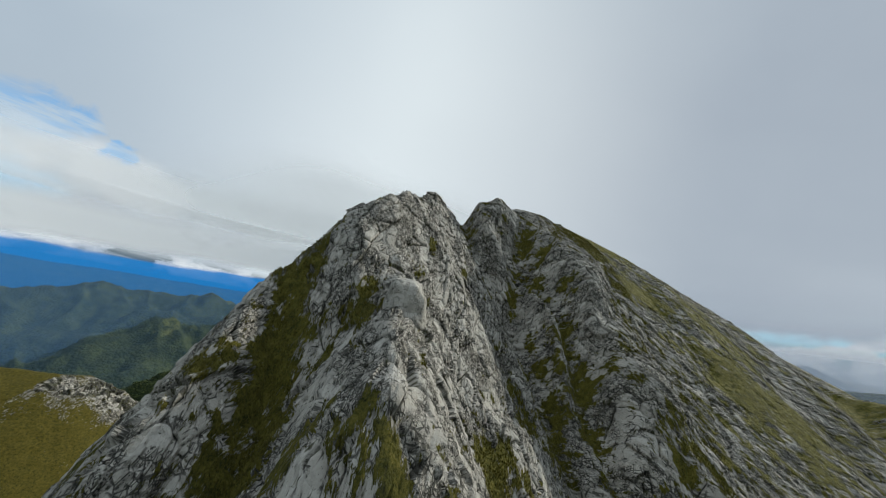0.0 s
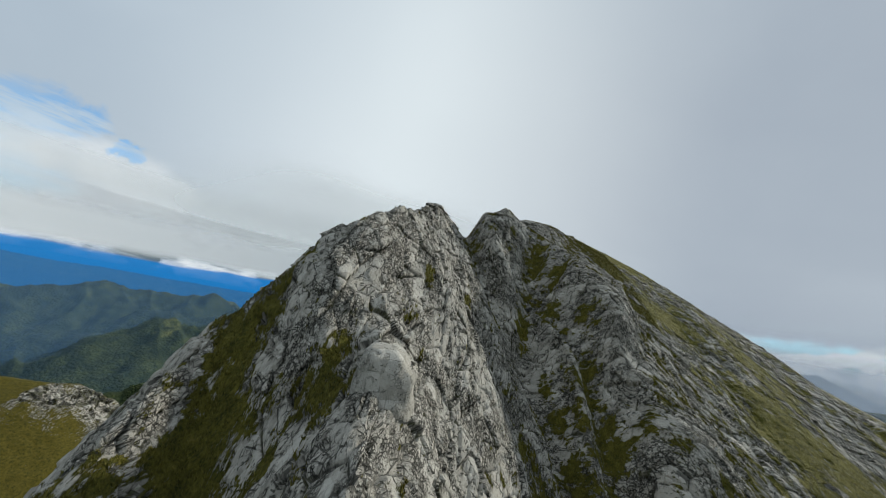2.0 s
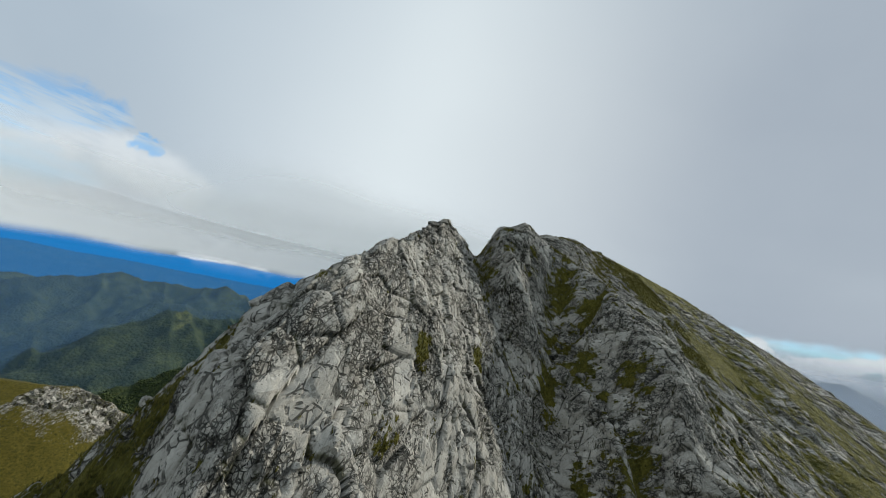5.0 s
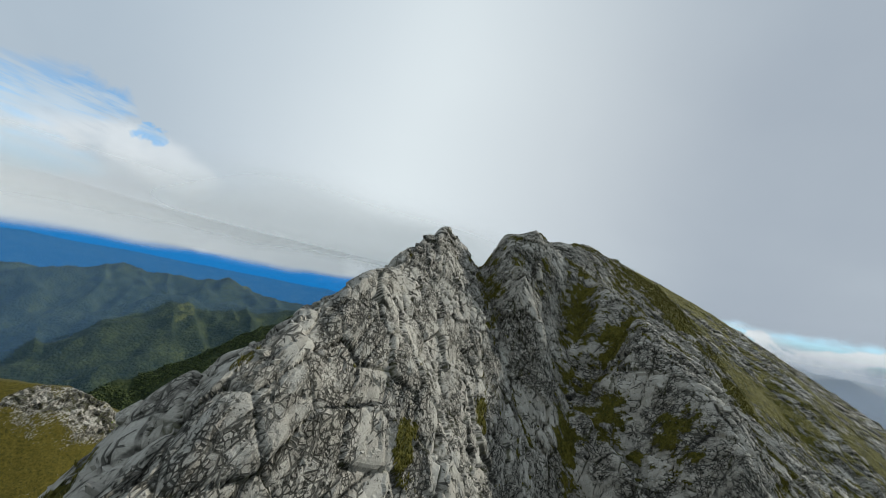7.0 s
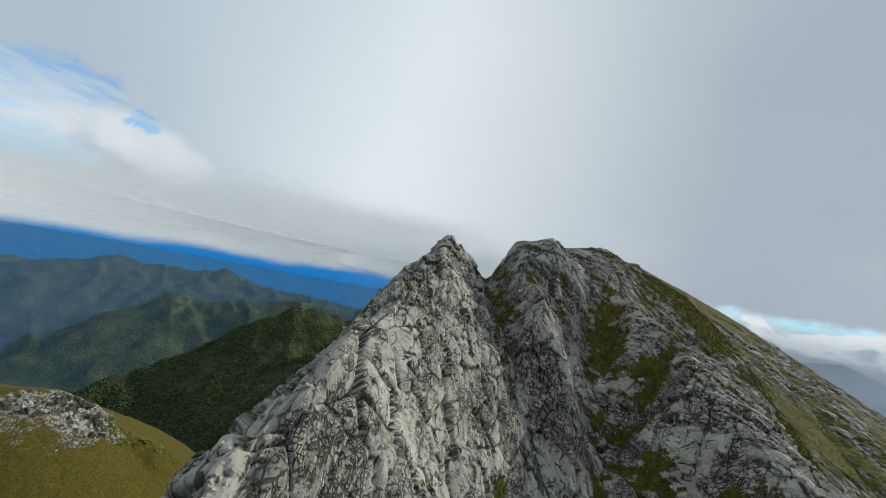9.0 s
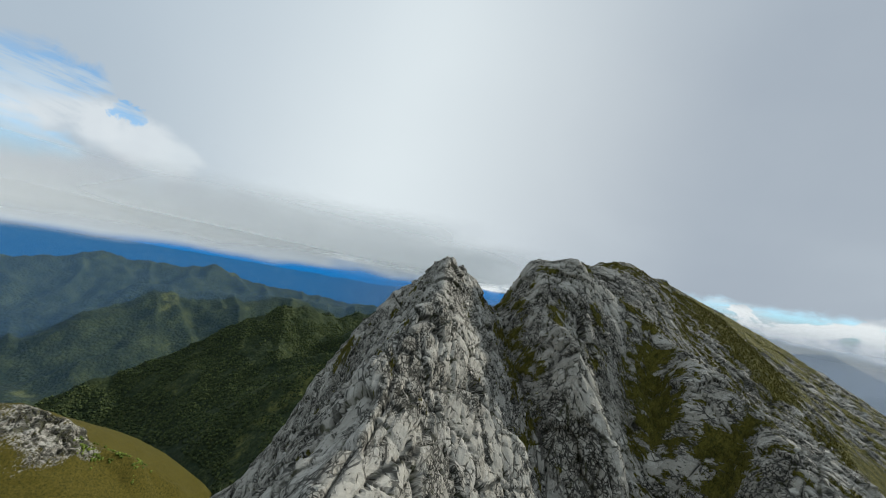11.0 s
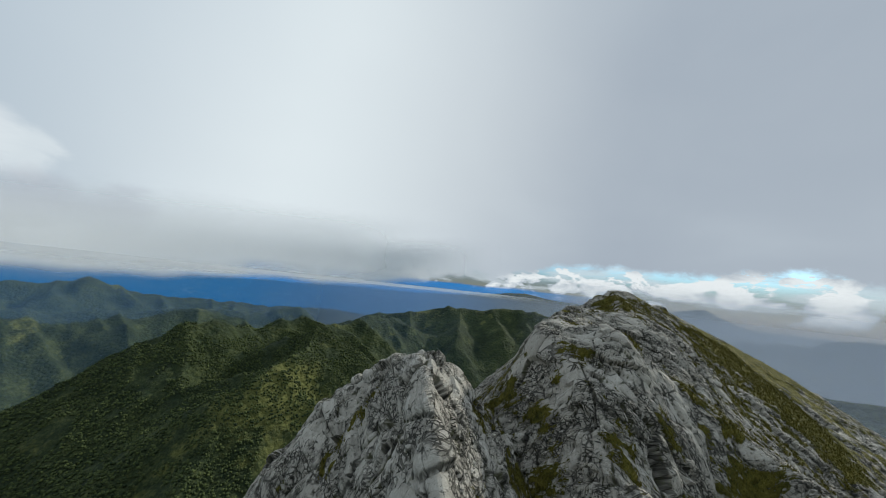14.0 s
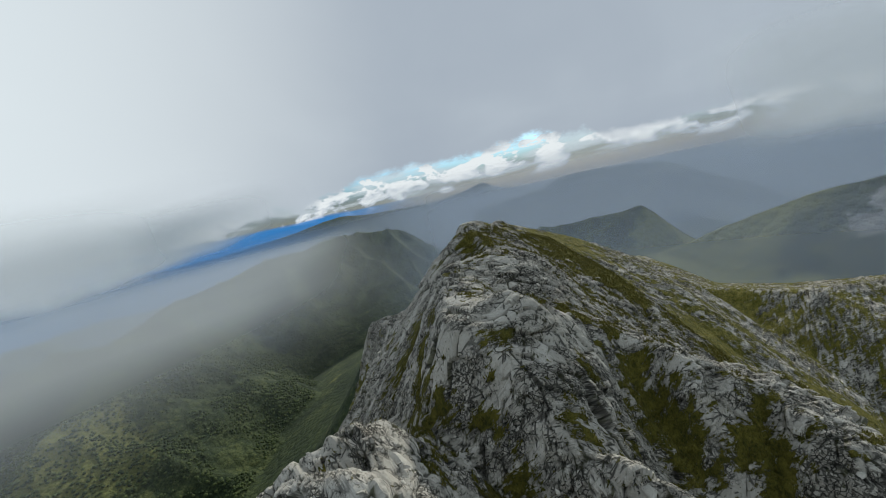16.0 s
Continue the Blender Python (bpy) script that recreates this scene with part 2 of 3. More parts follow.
def make_forest(name):
    """Far hills: broadleaf wood, with pasture and bare ground on the crests."""
    m, g, shader = material(name, 0.95)
    at = g.node("ShaderNodeNewGeometry").outputs["Position"]
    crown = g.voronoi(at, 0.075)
    clump = g.noise(at, 0.012, 5.0, 0.6)
    leaf = g.noise(at, 0.25, 4.0, 0.7)
    tone = g.math("ADD", g.math("MULTIPLY", clump, 0.45), g.math("MULTIPLY", leaf, 0.55))
    wood = g.ramp(tone, [(0.36, (0.010, 0.018, 0.009)), (0.50, (0.032, 0.046, 0.017)), (0.64, (0.092, 0.106, 0.036))])
    # Shade between the crowns, put into the colour as darker green.
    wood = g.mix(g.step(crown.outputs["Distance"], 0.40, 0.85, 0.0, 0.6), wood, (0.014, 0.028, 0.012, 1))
    grass = g.ramp(leaf, [(0.3, (0.075, 0.090, 0.022)), (0.7, (0.150, 0.150, 0.05))])
    rock = g.ramp(leaf, [(0.3, (0.15, 0.15, 0.14)), (0.7, (0.36, 0.355, 0.34))])
    open_ground = g.node("ShaderNodeAttribute", attribute_name="pasture").outputs["Fac"]
    bare = g.node("ShaderNodeAttribute", attribute_name="crag").outputs["Fac"]
    wobble = g.math("MULTIPLY", g.math("SUBTRACT", g.noise(at, 0.02, 6.0, 0.65), 0.5), 1.0)
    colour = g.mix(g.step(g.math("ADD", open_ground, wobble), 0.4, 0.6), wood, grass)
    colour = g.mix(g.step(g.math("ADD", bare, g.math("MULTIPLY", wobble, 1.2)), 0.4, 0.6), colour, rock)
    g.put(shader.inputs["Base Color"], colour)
    height = g.math("SUBTRACT", g.math("MULTIPLY", leaf, 0.6), crown.outputs["Distance"])
    g.put(shader.inputs["Normal"], g.bump(height, 1.0, 5.0))
    return m


ROCK_TURF = make_rock_and_turf("limestone_and_turf")
# Browner turf for the knoll, also darkened to stand in for shade there.
ROCK_DIM_TURF = make_rock_and_turf("limestone_and_dim_turf", (0.74, 0.68, 0.60, 1))
FOREST = make_forest("wooded_hills")


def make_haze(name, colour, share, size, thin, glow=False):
    """A faint veil that lets part of the view through. Its density is the attribute 'veil'. With glow it emits its
    colour, unlit.
    """
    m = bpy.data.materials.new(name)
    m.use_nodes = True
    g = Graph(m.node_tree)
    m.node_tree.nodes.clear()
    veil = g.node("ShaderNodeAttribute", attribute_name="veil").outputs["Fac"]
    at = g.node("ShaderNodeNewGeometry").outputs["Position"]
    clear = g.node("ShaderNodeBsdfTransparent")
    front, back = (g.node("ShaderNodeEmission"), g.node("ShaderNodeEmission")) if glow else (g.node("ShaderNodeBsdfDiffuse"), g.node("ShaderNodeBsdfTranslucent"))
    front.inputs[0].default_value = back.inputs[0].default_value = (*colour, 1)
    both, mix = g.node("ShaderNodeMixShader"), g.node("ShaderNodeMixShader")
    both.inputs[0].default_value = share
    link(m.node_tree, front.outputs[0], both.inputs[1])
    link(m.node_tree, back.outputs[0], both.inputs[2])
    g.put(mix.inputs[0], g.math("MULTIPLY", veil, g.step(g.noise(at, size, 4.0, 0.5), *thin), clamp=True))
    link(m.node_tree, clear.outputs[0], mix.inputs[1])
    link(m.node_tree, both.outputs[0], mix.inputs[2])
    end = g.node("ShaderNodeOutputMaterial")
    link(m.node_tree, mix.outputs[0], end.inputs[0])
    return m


def make_foliage(name, dark, light):
    m, g, shader = material(name, 0.85)
    at = g.node("ShaderNodeNewGeometry")
    tone = g.math("ADD", g.math("MULTIPLY", at.outputs["Random Per Island"], 0.6), g.math("MULTIPLY", g.noise(at.outputs["Position"], 0.5, 4.0, 0.7), 0.4))
    g.put(shader.inputs["Base Color"], g.ramp(tone, [(0.15, dark), (0.85, light)]))
    return m


def make_stone(name):
    m, g, shader = material(name, 0.92)
    at = g.node("ShaderNodeNewGeometry").outputs["Position"]
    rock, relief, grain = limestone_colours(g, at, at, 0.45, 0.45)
    tone = g.math("ADD", 0.75, g.math("MULTIPLY", g.node("ShaderNodeObjectInfo").outputs["Random"], 0.5))
    g.put(shader.inputs["Base Color"], g.vmath("SCALE", rock, scale=tone))
    g.put(shader.inputs["Normal"], g.bump(relief, 1.0, 0.5))
    return m


# Emits the blue itself, in place of air-light before the far land.
DISTANCE = make_haze("blue_distance_glow", (0.006, 0.19, 0.55), 0.5, 0.0006, (0.0, 0.2), True)
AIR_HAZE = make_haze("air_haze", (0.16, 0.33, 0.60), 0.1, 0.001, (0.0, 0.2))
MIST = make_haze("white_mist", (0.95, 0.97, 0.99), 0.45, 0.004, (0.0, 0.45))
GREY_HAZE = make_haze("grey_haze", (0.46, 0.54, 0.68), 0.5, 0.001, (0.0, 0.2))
WISP = make_haze("thin_mist", (0.86, 0.90, 0.94), 0.5, 0.003, (0.0, 0.45))
LEAVES = make_foliage("broad_leaves", (0.014, 0.026, 0.010), (0.085, 0.108, 0.034))
SHRUB = make_foliage("shrub_leaves", (0.045, 0.075, 0.012), (0.20, 0.25, 0.04))
GRASS = make_foliage("mountain_grass", (0.045, 0.047, 0.008), (0.23, 0.195, 0.042))
STONE = make_stone("limestone_blocks")


# ---- relief ----
# Ridge lines of the mountain (x, y, z) with the fall of their flanks: near left, far left, near right, far right, and the width of the near part.
RIDGES = {
    "arete": ([(-15.0, 0.0, 425.0), (-4.5, 55.3, 491.4), (-11.8, 105.1, 513.9), (-27.3, 120.7, 540.2), (-16.5, 151.7, 561.0), (-14.1, 196.7, 564.9), (1.6, 221.3, 593.7)], (0.72, 2.14, 0.92, 1.77, 10.04)),
    "pinnacle": ([(-19.3, 186.2, 566.7), (2.4, 218.0, 604.2), (-19.7, 265.6, 583.3), (-1.5, 253.9, 594.5), (3.3, 279.3, 554.7)], (1.83, 2.03, 1.01, 2.30, 20.95)),
    "shoulder": ([(-45.0, 19.9, 440.0), (-40.6, 65.9, 484.5), (-45.5, 99.4, 507.8), (-28.5, 107.6, 529.8), (-23.0, 123.8, 543.6)], (2.20, 1.28, 1.60, 0.42, 42.98)),
    "buttress": ([(105.0, 100.0, 450.0), (90.0, 130.0, 480.0), (77.7, 149.7, 506.6), (79.4, 177.5, 533.7), (64.3, 186.8, 551.0), (74.4, 212.7, 565.9), (53.8, 244.7, 587.8), (35.8, 245.4, 601.3)], (2.30, 1.64, 0.30, 2.30, 21.80)),
    "summit": ([(20.1, 255.3, 597.4), (44.8, 279.3, 602.7), (64.3, 276.1, 604.0), (76.6, 298.9, 611.1), (95.6, 328.8, 574.8), (86.4, 422.5, 546.5)], (2.30, 0.86, 0.30, 1.84, 19.40)),
    "east": ([(67.7, 294.3, 609.3), (104.7, 303.0, 607.0), (160.1, 294.1, 584.6), (230.8, 297.5, 556.1), (259.4, 306.7, 545.5), (309.5, 328.8, 527.3), (420.0, 400.0, 480.0)], (1.07, 1.41, 0.70, 1.01, 46.87)),
    "spur": ([(315.8, 329.2, 529.3), (321.9, 265.3, 496.4), (326.9, 203.0, 496.5), (408.5, 148.8, 484.1)], (0.30, 0.30, 0.60, 0.90, 39.63)),
}
GULLY = ([(10.2, 272.7, 585.0), (17.4, 204.1, 543.8), (41.4, 175.6, 496.8), (48.9, 152.4, 475.4), (64.4, 89.5, 418.9)], (2.77, 3.00, 0.43, 1.24, 3.00))
BOWL = ([(56.5, 228.2, 557.5), (47.9, 203.4, 530.4), (63.5, 165.6, 502.2), (64.2, 137.6, 469.0), (75.2, 82.6, 420.7)], (2.04, 3.00, 1.62, 2.86, 3.00))


def line_form(px, py, line, fall, sign):
    """The roof (sign 1) or trough (sign -1) along a line."""
    nl, fl, nr, fr, w = fall
    best = None
    for (ax, ay, az), (bx, by, bz) in zip(line, line[1:]):
        dx, dy = bx - ax, by - ay
        n2 = dx * dx + dy * dy
        s = np.clip(((px - ax) * dx + (py - ay) * dy) / n2, 0, 1)
        ex, ey = px - ax - s * dx, py - ay - s * dy
        d = np.hypot(ex, ey)
        side = np.clip((dx * ey - dy * ex) / (np.sqrt(n2) * np.maximum(d, 1e-6)) * 0.5 + 0.5, 0, 1)
        near = nr + (nl - nr) * side
        far = fr + (fl - fr) * side
        soft = np.sqrt(d * d + 4.0) - 2.0
        h = sign * (az + s * (bz - az)) - near * soft - (far - near) * 4.0 * np.logaddexp(0, (d - w) / 4.0)
        best = h if best is None else np.maximum(best, h)
    return sign * best


def bulk(px, py):
    """The mountain's height without its rock detail."""
    k = 2.5
    hs = [line_form(px, py, line, fall, 1) for line, fall in RIDGES.values()]
    top = np.max(hs, axis=0)
    h = top + k * np.log(sum(np.exp((q - top) / k) for q in hs))
    g = line_form(px, py, *GULLY, -1)
    b = line_form(px, py, *BOWL, -1)
    return -k * np.logaddexp(np.logaddexp(-h / k, -g / k), -b / k)


# ---- noise on arrays ----
def lattice(ix, iy, iz, seed):
    """A random number in 0..1 for each whole-number place."""
    u = np.uint32
    h = ix.astype(u) * u(374761393) + iy.astype(u) * u(668265263) + iz.astype(u) * u(2246822519) + u(seed * 1274126177 & 0xFFFFFFFF)
    h = (h ^ (h >> u(13))) * u(1274126177)
    h = (h ^ (h >> u(16))) * u(2654435769)
    return ((h ^ (h >> u(15))) & u(0xFFFFFF)).astype(np.float32) / np.float32(0xFFFFFF)


def value_noise(x, y, z, seed=0):
    ix, iy, iz = (np.floor(v).astype(np.int64) for v in (x, y, z))
    fx, fy, fz = (v - i for v, i in ((x, ix), (y, iy), (z, iz)))
    fx, fy, fz = (f * f * (3 - 2 * f) for f in (fx, fy, fz))
    out = 0
    for a in (0, 1):
        for b in (0, 1):
            for c in (0, 1):
                w = (fx if a else 1 - fx) * (fy if b else 1 - fy) * (fz if c else 1 - fz)
                out = out + w * lattice(ix + a, iy + b, iz + c, seed)
    return out


def fbm(x, y, z, octaves=4, seed=0, gain=0.5, ridged=False):
    out, amp, total, f = 0, 1.0, 0.0, 1.0
    for k in range(octaves):
        n = value_noise(x * f + 17.3 * k, y * f - 9.1 * k, z * f + 4.7 * k, seed + k)
        if ridged:
            n = 1 - np.abs(2 * n - 1)
        out, total = out + amp * n, total + amp
        amp, f = amp * gain, f * 2.03
    return out / total


def cells(x, y, z, seed=0):
    """Cellular noise: distances to the nearest and second nearest seed, the nearest one's random number, and a tilted facet on its cell."""
    x, y, z = (v.astype(np.float32) for v in (x, y, z))
    ix, iy, iz = (np.floor(v).astype(np.int32) for v in (x, y, z))
    d1 = np.full(x.shape, 9.0, np.float32)
    d2, who, facet = d1.copy(), np.zeros(x.shape, np.float32), np.zeros(x.shape, np.float32)
    for a in (-1, 0, 1):
        for b in (-1, 0, 1):
            for c in (-1, 0, 1):
                jx, jy, jz = ix + a, iy + b, iz + c
                r1, r2, r3 = (lattice(jx, jy, jz, seed + k) for k in (0, 1, 2))
                ex, ey, ez = jx + 0.1 + 0.8 * r1 - x, jy + 0.1 + 0.8 * r2 - y, jz + 0.1 + 0.8 * r3 - z
                d = ex * ex + ey * ey + ez * ez
                near = d < d1
                d2 = np.where(near, d1, np.minimum(d2, d))
                d1 = np.where(near, d, d1)
                w = (r1 * 7.13 + r2 * 3.7 + r3) % 1.0
                who = np.where(near, w, who)
                facet = np.where(near, ex * ((w * 13.7) % 1.0 - 0.5) + ey * ((w * 31.3) % 1.0 - 0.5) + ez * ((w * 57.9) % 1.0 - 0.5), facet)
    return np.sqrt(d1), np.sqrt(d2), who, facet


def smooth(x, lo, hi):
    t = np.clip((x - lo) / (hi - lo), 0, 1)
    return t * t * (3 - 2 * t)


# ---- the mountain ----
def spaced(lo, core_lo, core_hi, hi, fine, growth=1.035, most=4.0):
    """Coordinates that are fine in the core and widen outwards."""
    core = list(np.arange(core_lo, core_hi, fine))
    left, right, s = [], [], fine
    p = core_lo
    while p > lo:
        s = min(s * growth, most)
        p -= s
        left.append(p)
    p, s = core[-1], fine
    while p < hi:
        s = min(s * growth, most)
        p += s
        right.append(p)
    return np.array(left[::-1] + core + right)


def grid_mesh(name, x, y, z, mat, attributes=(), rounded=True):
    """A mesh from three arrays of the same shape (rows, columns)."""
    rows, cols = x.shape
    me = bpy.data.meshes.new(name)
    me.vertices.add(rows * cols)
    me.vertices.foreach_set("co", np.stack([x, y, z], -1).astype(np.float32).ravel())
    i = np.arange(rows * cols, dtype=np.int32).reshape(rows, cols)
    quads = np.stack([i[:-1, :-1], i[:-1, 1:], i[1:, 1:], i[1:, :-1]], -1).reshape(-1, 4)
    me.loops.add(quads.size)
    me.loops.foreach_set("vertex_index", quads.ravel())
    me.polygons.add(len(quads))
    me.polygons.foreach_set("loop_start", np.arange(0, quads.size, 4, dtype=np.int32))
    me.polygons.foreach_set("use_smooth", np.full(len(quads), rounded))
    me.update(calc_edges=True)
    for key, values in attributes:
        if values.ndim == 3:
            me.attributes.new(key, "FLOAT_VECTOR", "POINT").data.foreach_set("vector", values.astype(np.float32).ravel())
        else:
            me.attributes.new(key, "FLOAT", "POINT").data.foreach_set("value", values.astype(np.float32).ravel())
    me.materials.append(mat)
    return new(name, me)


# patches of turf: x, y, radius
TURF_WEST = [
    (-44, 98, 6), (-36, 102, 6), (-36, 95, 8), (-35, 84, 9), (-34, 75, 10), (-31, 65, 8), (-15, 88, 4), (-15, 80, 3), (-7, 116, 5), (-2, 46, 6), (-7, 49, 5),
    (7, 49, 3), (-16, 52, 5), (-23, 79, 3), (-18, 93, 4), (-16, 86, 4), (-22, 128, 3), (-26, 119, 3), (-21, 146, 2), (-5, 132, 2), (-27, 218, 6),
    (-20, 217, 4), (-41, 250, 4), (-20, 191, 4), (-34, 224, 5), (-37, 249, 4), (0, 198, 2), (-19, 249, 2), (-23, 248, 3), (-6, 241, 2),
]
TURF_GULLY = [
    (22, 97, 8), (59, 145, 13), (59, 162, 9), (59, 224, 7), (58, 193, 9), (67, 214, 6), (15, 174, 3), (61, 233, 6), (43, 191, 7), (22, 247, 5),
    (55, 243, 6), (60, 238, 6), (54, 231, 5), (40, 230, 4), (16, 260, 8), (41, 236, 3), (26, 229, 6), (18, 244, 3), (20, 272, 5), (29, 288, 6),
    (27, 273, 5), (25, 246, 3), (20, 243, 4), (39, 243, 3),
]
TURF_EAST = [
    (78, 143, 8), (79, 132, 8), (89, 124, 8), (193, 183, 14), (171, 191, 14), (193, 228, 14), (70, 210, 7), (71, 179, 6), (152, 292, 14), (139, 235, 13),
    (118, 279, 14), (118, 258, 11), (132, 287, 14), (310, 246, 14),
]
BARE = [(0, 96, 14), (4, 118, 12), (-12, 160, 20), (-6, 236, 10), (0, 200, 16), (38, 225, 8), (24, 252, 7), (-48, 82, 8), (-20, 118, 10)]


def turf_cover(x, y, z, nz, hollow):
    """How far turf covers the rock: on ledges, in hollows and on the gentler flanks."""
    a, b, c = bedding(x, y, z)
    n = fbm(a / 5, b / 6, c / 6, 5, 41, 0.6)
    fine = fbm(a / 1.5, b / 1.6, c / 1.6, 3, 47)
    east = smooth(x - np.interp(y, [130, 170, 215, 250, 300], [88, 84, 76, 62, 50]), -4, 14)
    patch = np.zeros_like(x)
    for px, py, r in TURF_WEST + TURF_GULLY + TURF_EAST:
        q = r + 0.8
        patch = np.maximum(patch, np.exp(-((x - px) ** 2 + (y - py) ** 2) / (q * q)))
    cover = 0.09 + 1.5 * (n - 0.5) + 1.2 * (fine - 0.5) + 0.25 * np.clip(hollow, -0.8, 0.8) + 0.5 * (np.maximum(nz, 0.52) - 0.66) + 0.28 * east + 0.62 * patch + 0.22 * smooth(x, -25, -40) * smooth(y, 150, 115)
    for px, py, r in BARE:
        cover = cover - 0.35 * np.exp(-((x - px) ** 2 + (y - py) ** 2) / (r * r))
    return cover


def bedding(x, y, z):
    """Coordinates across and along the joints of the rock, which turn at the gully."""
    side = smooth(x - np.interp(y, [60, 150, 200, 260, 400], [70, 48, 20, 12, 5]), -1, 1)
    wx = 0.9 * (value_noise(x / 6, y / 6, z / 8, 5) - 0.5) + 5 * (value_noise(x / 31, y / 31, z / 31, 8) - 0.5)
    across = np.where(side > 0.5, 0.62 * x + 0.78 * y + 400, x) + wx
    along = np.where(side > 0.5, 0.78 * x - 0.62 * y, y)
    return across, along / np.where(side > 0.5, 2.3, 1.9) + 0.5 * wx, z / np.where(side > 0.5, 2.2, 2.0)


def rock_relief(x, y, z, turf):
    """Offset along the surface: joints, blocks and runnels of the limestone, soft hummocks where turf lies. Also how near a joint is."""
    a, b, c = bedding(x, y, z)
    d1, d2, who, facet = cells(a / 5.5, b / 5.5, c / 5.5, 11)
    gap_big = np.exp(-(d2 - d1) / 0.05)
    big = 1.0 * (who - 0.5) + 2.6 * facet - 0.85 * gap_big
    d1, d2, who2, facet2 = cells(a / 2.1, b / 2.1, c / 2.1, 23)
    gap_small = np.exp(-(d2 - d1) / 0.09)
    rough = 0.35 + 0.65 * smooth(fbm(a / 9, b / 9, c / 9, 3, 61), 0.42, 0.58)
    small = (0.5 * (who2 - 0.5) + 1.5 * facet2 - 0.40 * gap_small) * rough
    runnel = 0.9 * (fbm(a / 4.5, b / 18, c / 18, 3, 31, 0.55, True) - 0.6)
    lumps = 1.9 * (fbm(x / 16, y / 16, z / 20, 4, 37) - 0.5)
    grain = 0.3 * rough * (fbm(a / 1.0, b / 0.8, c / 0.8, 3, 71, 0.65) - 0.5) + 0.3 * rough * (fbm(a / 1.7, b / 7, c / 7, 2, 73, 0.5, True) - 0.6)
    bare = 1 - 0.85 * turf
    joint = np.maximum(gap_big, gap_small * rough) * bare
    tussock = 0.35 * turf * fbm(x / 0.8, y / 0.8, z / 0.8, 2, 91)
    return (big + small + grain) * bare + runnel * (0.35 + 0.65 * bare) + lumps + tussock, joint


def mountain_arrays():
    xs = spaced(-150, -62, 128, 440, FINE)
    ys = spaced(-40, 58, 292, 440, FINE)
    x, y = np.meshgrid(xs, ys)
    z = bulk(x, y)
    zy, zx = np.gradient(z, ys, xs)
    ln = np.sqrt(zx * zx + zy * zy + 1)
    nx, ny, nz = -zx / ln, -zy / ln, 1 / ln
    e = 6.0
    hollow = (bulk(x + e, y) + bulk(x - e, y) + bulk(x, y + e) + bulk(x, y - e) - 4 * z) / 8.0
    cover = turf_cover(x, y, z, nz, hollow)
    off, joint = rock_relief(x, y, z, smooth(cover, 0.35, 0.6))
    rim = np.minimum.reduce([x - xs[0], xs[-1] - x, y - ys[0], ys[-1] - y])
    sink = 14 * (1 - smooth(rim, 0, 25))
    bed = np.stack(bedding(x, y, z), -1)
    return x + nx * off, y + ny * off, z + nz * off - sink, cover, joint, bed, xs, ys


FINE = 0.31
mx, my, mz, mcover, mjoint, mbed, mxs, mys = mountain_arrays()
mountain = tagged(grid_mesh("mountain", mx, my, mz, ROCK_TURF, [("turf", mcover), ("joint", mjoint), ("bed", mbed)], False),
                  "pale grey limestone peak with turf on its ledges", "mountain", kind="structure")


# ---- valleys, hills and the land out to the horizon ----
HILLS = {
    "west_range": ([(-2950, 2000, 100), (-2700, 2300, 235), (-2440, 2604, 371), (-2100, 2800, 365), (-1800, 2950, 400), (-1497, 3254, 332), (-900, 3500, 250)], (0.42, 0.5)),
    "mid_range": ([(-2400, 1400, -160), (-2070, 1744, 10), (-1928, 1925, 90), (-1703, 2175, 266), (-1376, 2403, 275), (-915, 2623, 300), (-500, 2850, 330)], (0.42, 0.42)),
    "mid_spur": ([(-1703, 2175, 255), (-1450, 1950, 110), (-1250, 1800, -60), (-1150, 1700, -170)], (0.5, 0.5)),
    "near_spur": ([(-1150, 950, -170), (-1003, 1123, 40), (-877, 1280, 148), (-720, 1419, 270), (-524, 1532, 400), (-200, 1900, 380), (200, 2300, 400)], (0.62, 0.62)),
    "near_spur_two": ([(-560, 840, -150), (-480, 980, 90), (-402, 1098, 220), (-244, 1113, 318), (-200, 1180, 350), (-180, 1500, 390)], (0.65, 0.7)),
    "middle": ([(-390, 2404, 199), (0, 2458, 379), (435, 2421, 480), (929, 2262, 490), (1300, 2100, 470)], (0.5, 0.5)),
    "far_north": ([(-2131, 3912, 380), (-1483, 4213, 470), (-320, 4459, 500), (389, 4449, 500), (1293, 4263, 560), (1851, 4038, 650), (2143, 3885, 600), (2868, 3365, 560)], (0.5, 0.4)),
    "east_peak": ([(2700, 3500, 540), (3050, 3150, 600), (3273, 2944, 672), (3445, 2724, 545), (3628, 2448, 470)], (0.5, 0.4)),
    "east_range": ([(2300, 2200, 430), (2694, 1868, 490), (2848, 1594, 540), (2951, 1362, 543), (2950, 900, 520)], (0.45, 0.4)),
    "east_knolls": ([(560, 740, 480), (642, 622, 520), (688, 534, 500), (740, 440, 500)], (0.6, 0.6)),
    "east_green": ([(420, 420, 470), (628, 389, 440), (662, 283, 480), (672, 204, 512), (690, 60, 545)], (0.7, 0.6)),
    "knoll": ([(-760, 480, 320), (-700, 520, 312), (-600, 570, 296), (-540, 620, 280)], (0.5, 1.1)),
}


